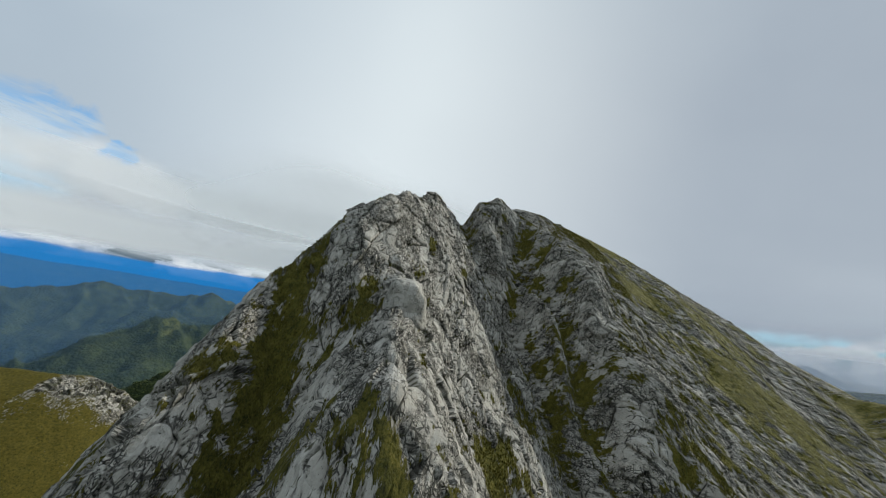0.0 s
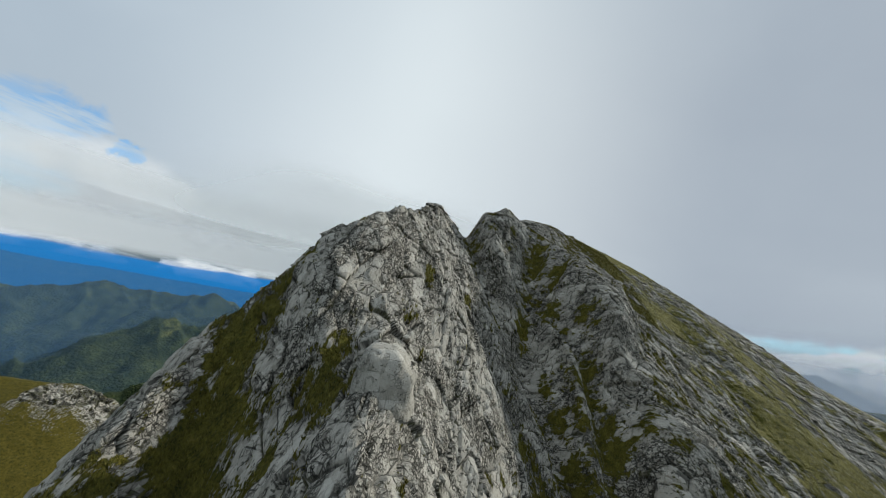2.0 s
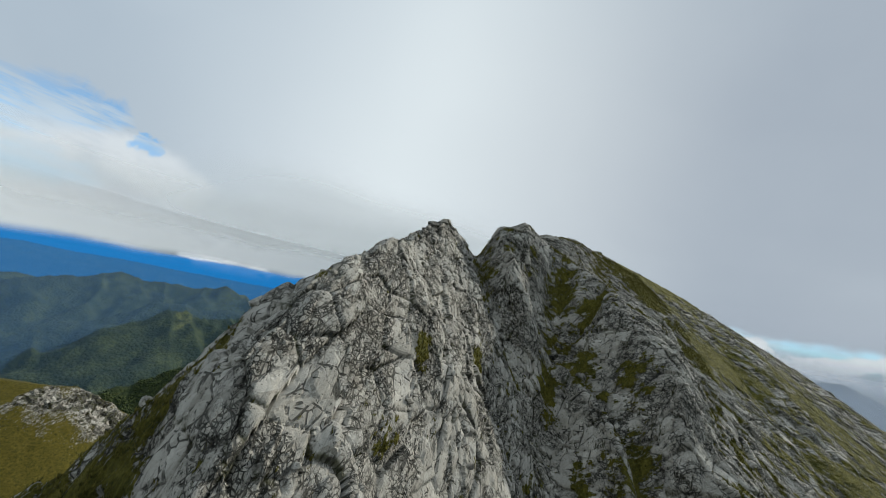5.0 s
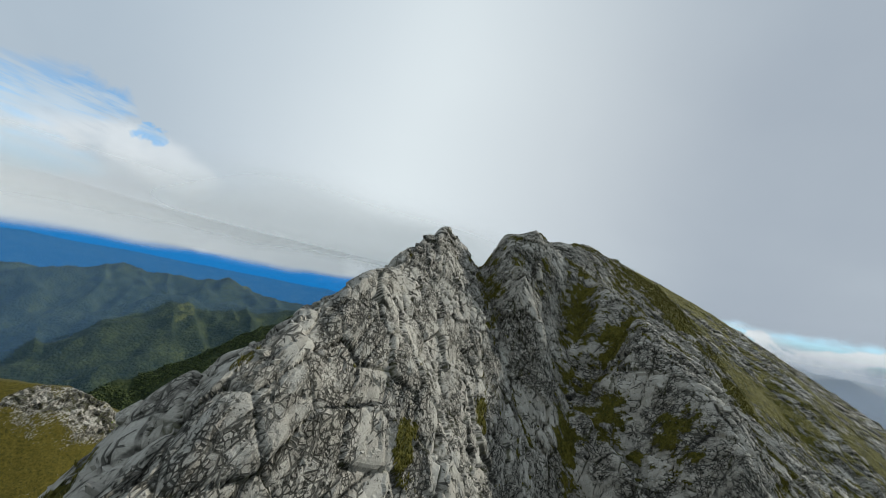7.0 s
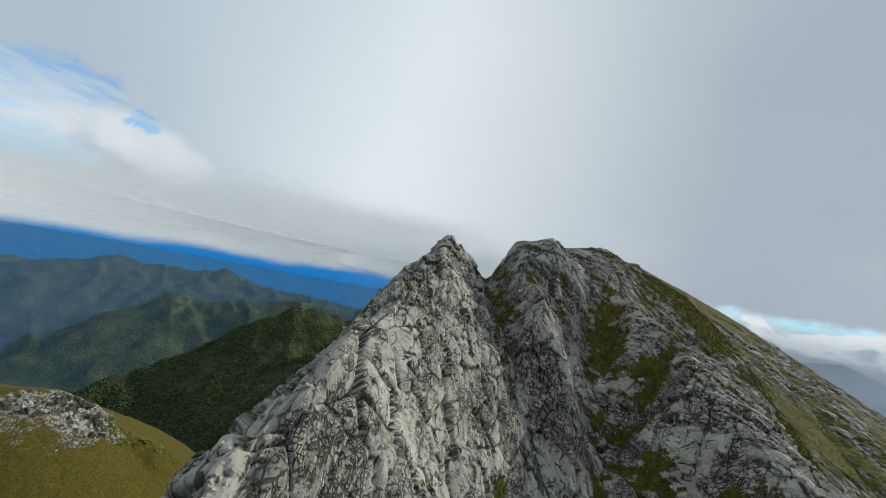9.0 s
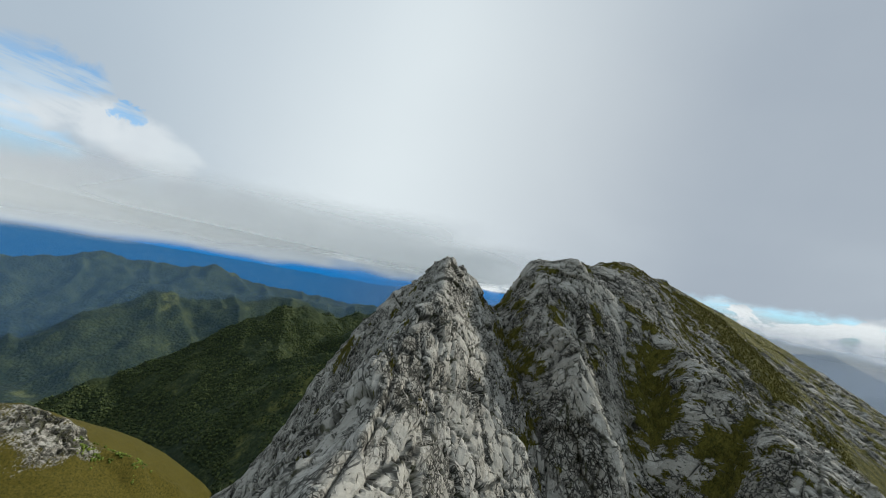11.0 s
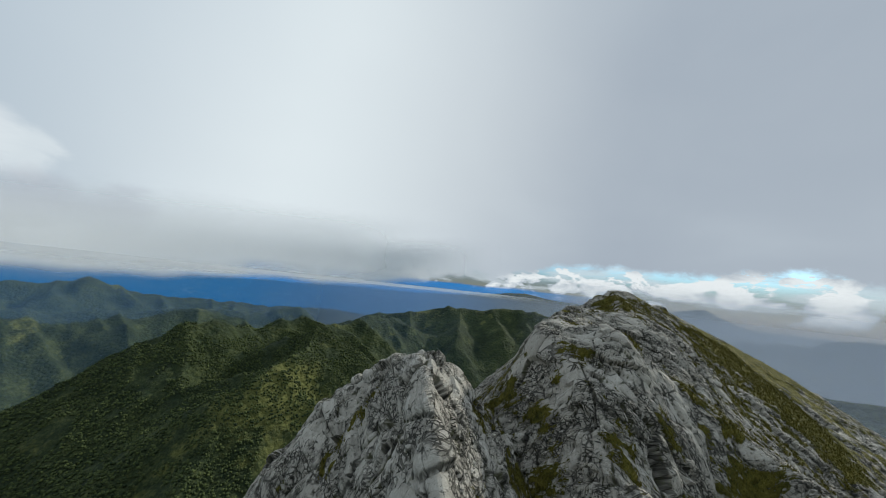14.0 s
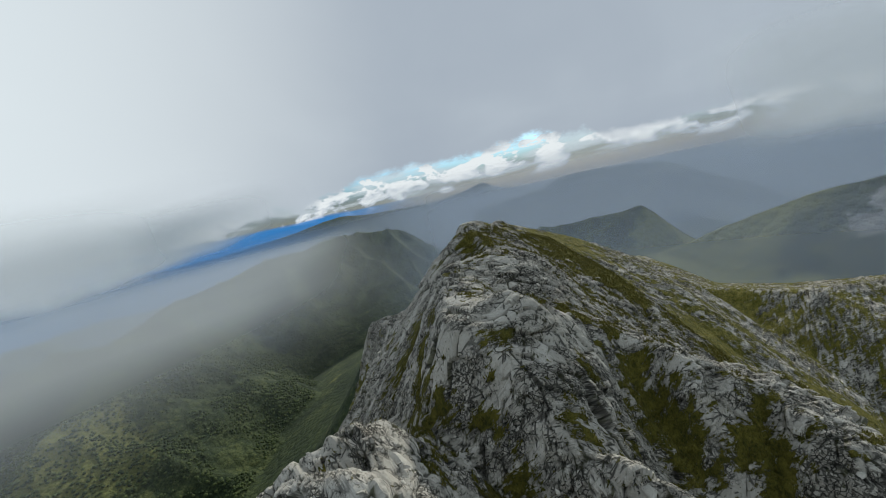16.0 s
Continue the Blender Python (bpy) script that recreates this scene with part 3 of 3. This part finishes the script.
def side_spurs():
    """Short ribs that run down from the main ridges on both sides."""
    r = random.Random(12)
    out = []
    for name in ("west_range", "mid_range", "mid_spur", "near_spur", "near_spur_two", "middle", "east_range"):
        line, _ = HILLS[name]
        gap = 150 if name.startswith("near") else 260
        for (ax, ay, az), (bx, by, bz) in zip(line, line[1:]):
            n = math.hypot(bx - ax, by - ay)
            for k in range(max(1, round(n / gap))):
                s = (k + r.uniform(0.2, 0.8)) / max(1, round(n / gap))
                px, py, pz = ax + s * (bx - ax), ay + s * (by - ay), az + s * (bz - az)
                for side in (-1, 1):
                    a = math.atan2(by - ay, bx - ax) + side * r.uniform(1.1, 1.7)
                    long = gap * r.uniform(1.3, 2.2)
                    mid = (px + 0.5 * long * math.cos(a), py + 0.5 * long * math.sin(a), pz - 0.5 * long * r.uniform(0.28, 0.42))
                    a += r.uniform(-0.5, 0.5)
                    low = (mid[0] + 0.5 * long * math.cos(a), mid[1] + 0.5 * long * math.sin(a), mid[2] - 0.5 * long * r.uniform(0.5, 0.75))
                    out.append([(px, py, pz - 4), mid, low])
    return out


SPURS = side_spurs()


def land(x, y):
    """Height of the land round the mountain."""
    r = np.hypot(x, y)
    base = -140 + 645 * smooth(r, 2600, 4850) + 200 * smooth(x, 300, 1500) * (1 - smooth(r, 2600, 4300))
    wx = x + 160 * (fbm(x / 500, y / 500, x * 0, 2, 81) - 0.5)
    wy = y + 160 * (fbm(x / 500, y / 500, x * 0, 2, 82) - 0.5)
    qx, qy = 0.4 * wx + 0.6 * x, 0.4 * wy + 0.6 * y
    top = base
    k = 11.0

    def joined_top(a, b):
        return np.maximum(a, b) + k * np.log1p(np.exp(-np.abs(a - b) / k))

    for line, (l, rr) in HILLS.values():
        steeper = 1.55 if l < 0.66 else 1.0
        top = joined_top(top, line_form(qx, qy, line, (l * steeper, l * steeper, rr * steeper, rr * steeper, 400), 1))
    for line in SPURS:
        near = (np.abs(qx - line[1][0]) < 480) & (np.abs(qy - line[1][1]) < 480)
        if near.any():
            top[near] = joined_top(top[near], line_form(qx[near], qy[near], line, (0.85, 0.78, 0.85, 0.78, 60), 1))
    spur = fbm(wx / 330, wy / 330, x * 0, 4, 83, 0.45, True) - 0.62
    rib = fbm(wx / 125, wy / 125, x * 0, 3, 84, 0.5, True) - 0.62
    rib = rib + 0.28 * (fbm(x / 42, y / 42, x * 0, 2, 86, 0.5, True) - 0.62)
    far = smooth(r, 3300, 4300)
    return top + (105 * spur + 26 * rib) * (1 - 0.8 * far) * smooth(r, 450, 1200), top - base


def ground_arrays():
    rs = [60.0]
    while rs[-1] < 4930:
        rs.append(rs[-1] + max(5.0, 0.0085 * rs[-1]))
    rs = np.array(rs)
    th = np.concatenate([np.radians(np.arange(-75, 115, 0.16)), np.radians(np.arange(115, 285.01, 1.5))])
    t, r = np.meshgrid(th, rs)
    cx, cy = 40.0, 180.0
    x, y = cx + r * np.sin(t), cy + r * np.cos(t)
    x, y = x * np.minimum(1, 4960 / np.hypot(x, y)), y * np.minimum(1, 4960 / np.hypot(x, y))
    h, _ = land(x, y)
    peak = bulk(x, y) - 7
    k = 6.0
    z = np.maximum(h, peak) + k * np.log1p(np.exp(-np.abs(h - peak) / k))
    pasture = 0.24 + 0.8 * (fbm(x / 190, y / 190, x * 0, 3, 87) - 0.5)
    for px, py, rad, a in [(-600, 575, 120, 1.2), (640, 300, 170, 0.35), (-200, 1100, 120, 0.3)]:
        pasture = pasture + a * np.exp(-((x - px) ** 2 + (y - py) ** 2) / rad**2)
    crag = 0.7 * np.exp(-(np.hypot(x + 490, y - 655) / 42) ** 2) + 0.6 * np.exp(-(np.hypot(x - 640, y - 130) / 80) ** 2)
    return x, y, z, pasture, crag


gx, gy, gz, gpasture, gcrag = ground_arrays()
ground = tagged(grid_mesh("ground", gx, gy, gz, FOREST, [("pasture", gpasture), ("crag", gcrag)]),
                "wooded green hills and valleys reaching the horizon", "ground", kind="structure")


# ---- the rocky knoll below the western shoulder ----
def knoll_bulk(x, y):
    dome = line_form(x, y, [(-800, 470, 322), (-660, 545, 326), (-585, 582, 320), (-560, 600, 314)], (0.30, 0.6, 0.45, 0.8, 45), 1)
    crag = line_form(x, y, [(-575, 590, 316), (-544, 618, 317), (-509, 642, 296), (-468, 660, 256), (-424, 681, 238), (-380, 720, 190)], (0.8, 1.2, 0.95, 1.5, 22), 1)
    low = line_form(x, y, [(-600, 540, 290), (-540, 560, 276), (-500, 580, 262)], (0.4, 0.9, 0.4, 0.9, 30), 1)
    k = 3.0
    top = np.maximum(np.maximum(dome, crag), low)
    return top + k * np.log(np.exp((dome - top) / k) + np.exp((crag - top) / k) + np.exp((low - top) / k))


def make_knoll():
    xs, ys = np.arange(-780, -340, 1.3), np.arange(430, 830, 1.3)
    x, y = np.meshgrid(xs, ys)
    z = knoll_bulk(x, y)
    zy, zx = np.gradient(z, ys, xs)
    ln = np.sqrt(zx * zx + zy * zy + 1)
    a, b, c = x / 3, y / 3, z / 4.5
    d1, d2, who, facet = cells(a / 3, b / 3, c / 3, 15)
    gap = np.exp(-(d2 - d1) / 0.07)
    cover = 1.05 - 0.95 * smooth(np.hypot(zx, zy), 0.92, 1.2) - 0.9 * np.exp(-((0.57 * (x + 565) - 0.82 * (y - 596) - 22) / 40) ** 2) * smooth(x, -574, -562) * smooth(x, -440, -475) + 1.2 * (fbm(x / 25, y / 25, z / 25, 4, 44) - 0.5) + 0.9 * smooth(x, -450, -400)
    bare = 1 - smooth(cover, 0.3, 0.6)
    off = (4.0 * (who - 0.5) + 6 * facet - 2.5 * gap) * bare + 4 * (fbm(x / 22, y / 22, z / 22, 4, 46) - 0.5) + 7.0 * bare * (fbm(x / 11, y / 11, z / 45, 3, 48, 0.5, True) - 0.6)
    rim = np.minimum.reduce([x - xs[0], xs[-1] - x, y - ys[0], ys[-1] - y])
    ground_z = np.maximum(land(x, y)[0], bulk(x, y) - 7)
    z2 = z + off / ln
    sunk = np.maximum(z2, ground_z - 12) - 14 * (1 - smooth(rim, 0, 20))
    # The joint mask takes in noise blotches too, which darken the crag.
    ob = grid_mesh("rocky_knoll", x - zx / ln * off, y - zy / ln * off, sunk, ROCK_DIM_TURF, [("turf", cover), ("joint", np.clip(gap + 1.1 * smooth(fbm(x / 9, y / 9, z / 9, 4, 49), 0.42, 0.6), 0, 1) * bare), ("bed", np.stack([a, b, c], -1))], False)
    return tagged(ob, "grassy knoll with a grey limestone crag on its flank", "knoll", kind="structure")


make_knoll()


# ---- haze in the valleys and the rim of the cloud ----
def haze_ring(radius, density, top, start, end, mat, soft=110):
    """A see-through sheet in haze colour, in place of air-light. It leans outwards, so that the sky lights it; in
    DISTANCE it glows by itself. It thins out towards its two ends, in degrees of azimuth.
    """
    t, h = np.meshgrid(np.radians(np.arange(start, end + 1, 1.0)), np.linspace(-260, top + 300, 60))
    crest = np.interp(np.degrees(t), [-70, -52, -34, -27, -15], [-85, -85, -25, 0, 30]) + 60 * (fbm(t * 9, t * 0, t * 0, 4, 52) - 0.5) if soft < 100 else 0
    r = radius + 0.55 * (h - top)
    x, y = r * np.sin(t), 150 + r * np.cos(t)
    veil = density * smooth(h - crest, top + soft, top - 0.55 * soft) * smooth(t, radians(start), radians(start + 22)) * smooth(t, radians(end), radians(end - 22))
    return tagged(grid_mesh("haze", x, y, h, mat, [("veil", veil)]), "see-through sheet standing in for haze in the valley air", "haze", "valley haze", kind="structure")


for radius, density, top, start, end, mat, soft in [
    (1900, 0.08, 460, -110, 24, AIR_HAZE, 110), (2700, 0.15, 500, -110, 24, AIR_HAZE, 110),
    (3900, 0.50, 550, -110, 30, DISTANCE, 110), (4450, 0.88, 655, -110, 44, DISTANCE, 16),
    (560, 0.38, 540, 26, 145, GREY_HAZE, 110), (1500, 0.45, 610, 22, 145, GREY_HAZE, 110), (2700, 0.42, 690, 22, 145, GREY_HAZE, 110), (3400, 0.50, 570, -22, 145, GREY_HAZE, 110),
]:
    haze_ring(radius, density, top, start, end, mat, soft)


def mist_sheet(z, density, start):
    """A ragged, nearly level sheet of thin cloud beside and beyond the summit."""
    x, y = np.meshgrid(np.arange(-1050, 601, 14.0), np.arange(184, 1100, 14.0))
    off = np.hypot(x + 23, y - 200)
    veil = density * smooth(off, start, start + 95) * smooth(off, 760, 280) * smooth(np.arctan2(x + 23, y - 184), -1.3, -0.6) * smooth(x - 0.55 * (y - 200), 10, -90)
    height = z + 3 * (fbm(x / 90, y / 90, x * 0, 3, 51) - 0.5)
    return tagged(grid_mesh("mist", x, y, height, WISP, [("veil", veil)]), "ragged wisp of thin grey cloud beside the peak", "mist", "mist wisps", kind="structure")


for z, density, start in [(603.5, 0.56, 38)]:
    mist_sheet(z, density, start)


def mist_curtain(radius, density, rims, depth):
    """The hanging lower rim of the cloud, beyond the peak. rims: azimuth and height of the rim, from west to east."""
    az, rim = [radians(a) for a, _ in rims], [h for _, h in rims]
    t, up = np.meshgrid(np.arange(az[0], az[-1], radians(1.0)), np.linspace(-25, depth, 40))
    h = np.interp(t, az, rim) + up
    ragged = up + 22 * (fbm(t * 9, h / 60, t * 0, 4, 55) - 0.5)
    sides = smooth(t, az[-1], az[-1] - 0.35) * smooth(t, az[0], az[0] + 0.2)
    veil = density * smooth(ragged, -4, 22) * smooth(up, depth - 4, depth - 0.55 * depth) * sides
    r = radius + 1.1 * up
    x, y = -23 + r * np.sin(t), 120 + r * np.cos(t)
    return tagged(grid_mesh("mist", x, y, h, MIST, [("veil", veil)]), "hanging grey rim of the cloud beyond the peak", "mist", "mist wisps", kind="structure")


mist_curtain(1050, 0.95, [(-95, 505), (-54, 532), (-30, 557), (-14, 573), (0, 590), (14, 628), (22, 640)], 170)
mist_curtain(500, 0.6, [(-95, 560), (-60, 566), (-38, 574), (-20, 592), (0, 606), (12, 618)], 120)
mist_curtain(420, 0.85, [(70, 600), (135, 585)], 160)


# ---- things on the mountain and in the valley ----
def surface(px, py):
    """Row and column of the mountain's grid nearest to a place."""
    return np.clip(np.searchsorted(mys, py), 0, len(mys) - 1), np.clip(np.searchsorted(mxs, px), 0, len(mxs) - 1)


def place_on(px, py):
    j, i = surface(px, py)
    return Vector((float(mx[j, i]), float(my[j, i]), float(mz[j, i])))


def part(name, bm, mat, parent=None, label=""):
    me = bpy.data.meshes.new(name)
    bm.to_mesh(me)
    bm.free()
    me.materials.append(mat)
    ob = new(name, me)
    ob.parent = parent
    return tagged(ob, label)


def stone_mesh(seed, points=14):
    """An angular block about one metre across."""
    rng = random.Random(seed)
    bm = bmesh.new()
    for _ in range(points):
        v = Vector((rng.uniform(-1, 1), rng.uniform(-1, 1), rng.uniform(-1, 1)))
        v *= 0.5 / max(abs(v.x), abs(v.y), abs(v.z)) ** 0.7
        bm.verts.new((v.x, v.y * 0.8, v.z * 0.7))
    hull = bmesh.ops.convex_hull(bm, input=bm.verts)
    bmesh.ops.delete(bm, geom=list({*hull["geom_interior"], *hull["geom_unused"]} & set(bm.verts)), context="VERTS")
    bmesh.ops.bevel(bm, geom=bm.edges[:], offset=0.035, segments=1, affect="EDGES")
    me = bpy.data.meshes.new("stone")
    bm.to_mesh(me)
    bm.free()
    me.materials.append(STONE)
    return me


# the great pale block on the front of the arete
def make_boulder():
    bm = bmesh.new()
    bmesh.ops.create_icosphere(bm, subdivisions=5, radius=1.0)
    for v in bm.verts:
        p = v.co.copy()
        q = Vector([math.copysign(abs(c) ** 0.66, c) for c in p])
        flare = 1 + 0.55 * max(0.0, 0.35 - p.z)
        q = Vector((q.x * 4.5 * flare, q.y * 4.2 * flare, q.z * 6.2))
        n = noise.fractal(q * 0.22 + Vector((3, 7, 1)), 1.0, 2.0, 4) * 0.9
        pit = max(0.0, noise.noise(q * 0.9 + Vector((11, 2, 5))) - 0.45) * 2.2
        v.co = q * (1 + 0.11 * n) - p * pit
    for f in bm.faces:
        f.smooth = True
    ob = part("boulder", bm, STONE)
    ob.matrix_world = pose(-7.2, 85.4, 503.0, 12, -6, 10)
    return tagged(ob, "huge pale grey limestone boulder with pitted top, set in the slope", "boulder")


make_boulder()


# summit cairn: a small heap of stones
def make_cairn(px, py):
    base = place_on(px, py)
    cairn = tagged(new("cairn"), "small grey heap of piled stones on the summit", "cairn")
    cairn.location = base
    shapes = [stone_mesh(200 + k) for k in range(4)]
    k = 0
    for layer, (count, radius) in enumerate([(6, 0.75), (5, 0.5), (3, 0.28), (1, 0.0)]):
        for i in range(count):
            s = new("stone", shapes[k % 4])
            s.parent = cairn
            a = 2 * math.pi * i / count + layer
            s.matrix_basis = pose(radius * math.cos(a), radius * math.sin(a), 0.15 + 0.38 * layer, 10 * k, 7 * k, 50 * k) @ Matrix.Scale(0.75 - 0.06 * layer, 4)
            k += 1
    return cairn


make_cairn(77, 293)

# grass in tussocks over the turf
rng = np.random.default_rng(7)


def joined(name, verts, faces, mat, label, category, smooth_shade=False):
    me = bpy.data.meshes.new(name)
    me.vertices.add(len(verts))
    me.vertices.foreach_set("co", verts.astype(np.float32).ravel())
    me.loops.add(faces.size)
    me.loops.foreach_set("vertex_index", faces.astype(np.int32).ravel())
    me.polygons.add(len(faces))
    me.polygons.foreach_set("loop_start", np.arange(0, faces.size, faces.shape[1], dtype=np.int32))
    me.polygons.foreach_set("use_smooth", np.full(len(faces), smooth_shade))
    me.update(calc_edges=True)
    me.materials.append(mat)
    return tagged(new(name, me), label, category, kind="stuff")


def make_tussocks(count=26000):
    rows, cols = np.nonzero((mcover > 0.50) & (mxs[None, :] > -62) & (mxs[None, :] < 128) & (mys[:, None] > 58) & (mys[:, None] < 292))
    pick = rng.choice(len(rows), min(count, len(rows)), replace=False)
    j, i = rows[pick], cols[pick]
    n = len(pick)
    base = np.stack([mx[j, i], my[j, i], mz[j, i]], -1)
    blades = 6
    a = rng.uniform(0, 2 * np.pi, (n, blades))
    size = rng.uniform(0.35, 0.85, (n, 1))
    out = np.stack([np.cos(a), np.sin(a), np.zeros_like(a)], -1)
    across = np.stack([-np.sin(a), np.cos(a), np.zeros_like(a)], -1)
    root = base[:, None] + out * 0.12 * size[..., None] - np.array([0, 0, 0.1])
    tip = base[:, None] + out * (0.65 * size * rng.uniform(0.6, 1.2, a.shape))[..., None] + np.array([0, 0, 1.0]) * (size * rng.uniform(0.5, 1.0, a.shape))[..., None]
    v = np.stack([root - across * 0.16 * size[..., None], root + across * 0.16 * size[..., None], tip], 2).reshape(-1, 3)
    return joined("grass", v, np.arange(len(v)).reshape(-1, 3), GRASS, "olive and straw-coloured mountain grass in tussocks", "grass")


make_tussocks()


# broadleaf wood on the near valley sides
def make_woods(count=45000):
    ico = bmesh.new()
    bmesh.ops.create_icosphere(ico, subdivisions=1, radius=1.0)
    ico.verts.ensure_lookup_table()
    shape = np.array([v.co for v in ico.verts])
    tris = np.array([[v.index for v in f.verts] for f in ico.faces])
    ico.free()
    shape = shape / np.linalg.norm(shape, axis=1)[:, None]
    az = np.radians(rng.uniform(-68, 40, count * 2))
    r = np.sqrt(rng.uniform(430**2, 1650**2, count * 2))
    x, y = 40 + r * np.sin(az), 180 + r * np.cos(az)
    h, _ = land(x, y)
    keep = (h > bulk(x, y) + 4) & (h > knoll_bulk(x, y) - 2) & (fbm(x / 60, y / 60, x * 0, 3, 95) > 0.40)
    x, y, h, r = (v[keep][:count] for v in (x, y, h, r))
    n = len(x)
    size = rng.uniform(1.6, 3.4, (n, 1)) * (0.8 + 0.4 * (r[:, None] / 1650))
    lump = 1 + 0.35 * (rng.random((n, len(shape))) - 0.5)
    v = shape[None] * lump[..., None] * size[..., None] * np.array([1, 1, 0.95])
    v = v + np.stack([x, y, h + size[:, 0] * 0.7], -1)[:, None]
    f = tris[None] + (np.arange(n) * len(shape))[:, None, None]
    return joined("woodland", v.reshape(-1, 3), f.reshape(-1, 3), LEAVES, "dense dark green broadleaf woodland on the valley sides", "woodland")


make_woods()


# green shrubs on the low end of the western knoll
def make_shrubs(count=420):
    ball = bmesh.new()
    bmesh.ops.create_icosphere(ball, subdivisions=1, radius=1.0)
    shape = np.array([v.co for v in ball.verts])
    ball.verts.index_update()
    tris = np.array([[v.index for v in f.verts] for f in ball.faces])
    ball.free()
    along = rng.uniform(0, 1, count)
    x, y = -476 + 62 * along + rng.normal(0, 7, count), 652 + 38 * along + rng.normal(0, 9, count)
    keep = fbm(x / 14, y / 14, x * 0, 3, 97) > 0.46
    x, y = x[keep], y[keep]
    size = rng.uniform(0.8, 2.2, (len(x), 1))
    lump = 1 + 0.5 * (rng.random((len(x), len(shape))) - 0.5)
    v = shape[None] * lump[..., None] * size[..., None] + np.stack([x, y, knoll_bulk(x, y) + 0.6 * size[:, 0]], -1)[:, None]
    f = tris[None] + (np.arange(len(x)) * len(shape))[:, None, None]
    return joined("shrubs", v.reshape(-1, 3), f.reshape(-1, 3), SHRUB, "bright green leafy shrubs on the rocky knoll", "shrubs")


make_shrubs()


# loose blocks on the rock: those nearest the way as pieces, the rest as scree
def block_places(count, low, high, seed, box):
    r = np.random.default_rng(seed)
    x0, x1, y0, y1 = box
    j0, j1, i0, i1 = *np.searchsorted(mys, (y0, y1)), *np.searchsorted(mxs, (x0, x1))
    out = []
    while len(out) < count:
        j, i = r.integers(j0, j1), r.integers(i0, i1)
        if mcover[j, i] < 0.45 and mjoint[j, i] < 0.6:
            out.append((Vector((mx[j, i], my[j, i], mz[j, i])), low * (high / low) ** (r.random() ** 1.8), r.random(3) * 360))
    return out


shapes = [stone_mesh(k) for k in range(14)]


def make_scree(count=5200):
    vs, fs, at = [], [], 0
    loaded = []
    for me in shapes:
        co = np.array([v.co for v in me.vertices])
        me.calc_loop_triangles()
        loaded.append((co, np.array([t.vertices for t in me.loop_triangles])))
    places = block_places(count * 2 // 3, 0.35, 1.5, 3, (60, 200, 130, 300)) + block_places(count // 3, 0.3, 1.2, 4, (-60, 60, 58, 290))
    for k, (p, size, turn) in enumerate(places):
        co, tri = loaded[k % len(loaded)]
        m = np.array(Euler([radians(t) for t in turn]).to_matrix())
        vs.append(co @ m.T * size + np.array(p))
        fs.append(tri + at)
        at += len(co)
    return joined("scree", np.concatenate(vs), np.concatenate(fs), STONE, "grey limestone rubble scattered over the slopes", "scree")


make_scree()
for k, (p, size, turn) in enumerate(block_places(150, 0.9, 2.8, 5, (-45, 12, 85, 255)) + block_places(110, 0.9, 3.0, 6, (14, 110, 150, 285))):
    ob = new("stone", shapes[k % len(shapes)])
    ob.parent = mountain
    ob.matrix_basis = Matrix.Translation(p) @ pose(0, 0, 0, turn[0] * 0.1, turn[1] * 0.1, turn[2]) @ Matrix.Diagonal((size, size * 1.2, size * 0.9, 1))
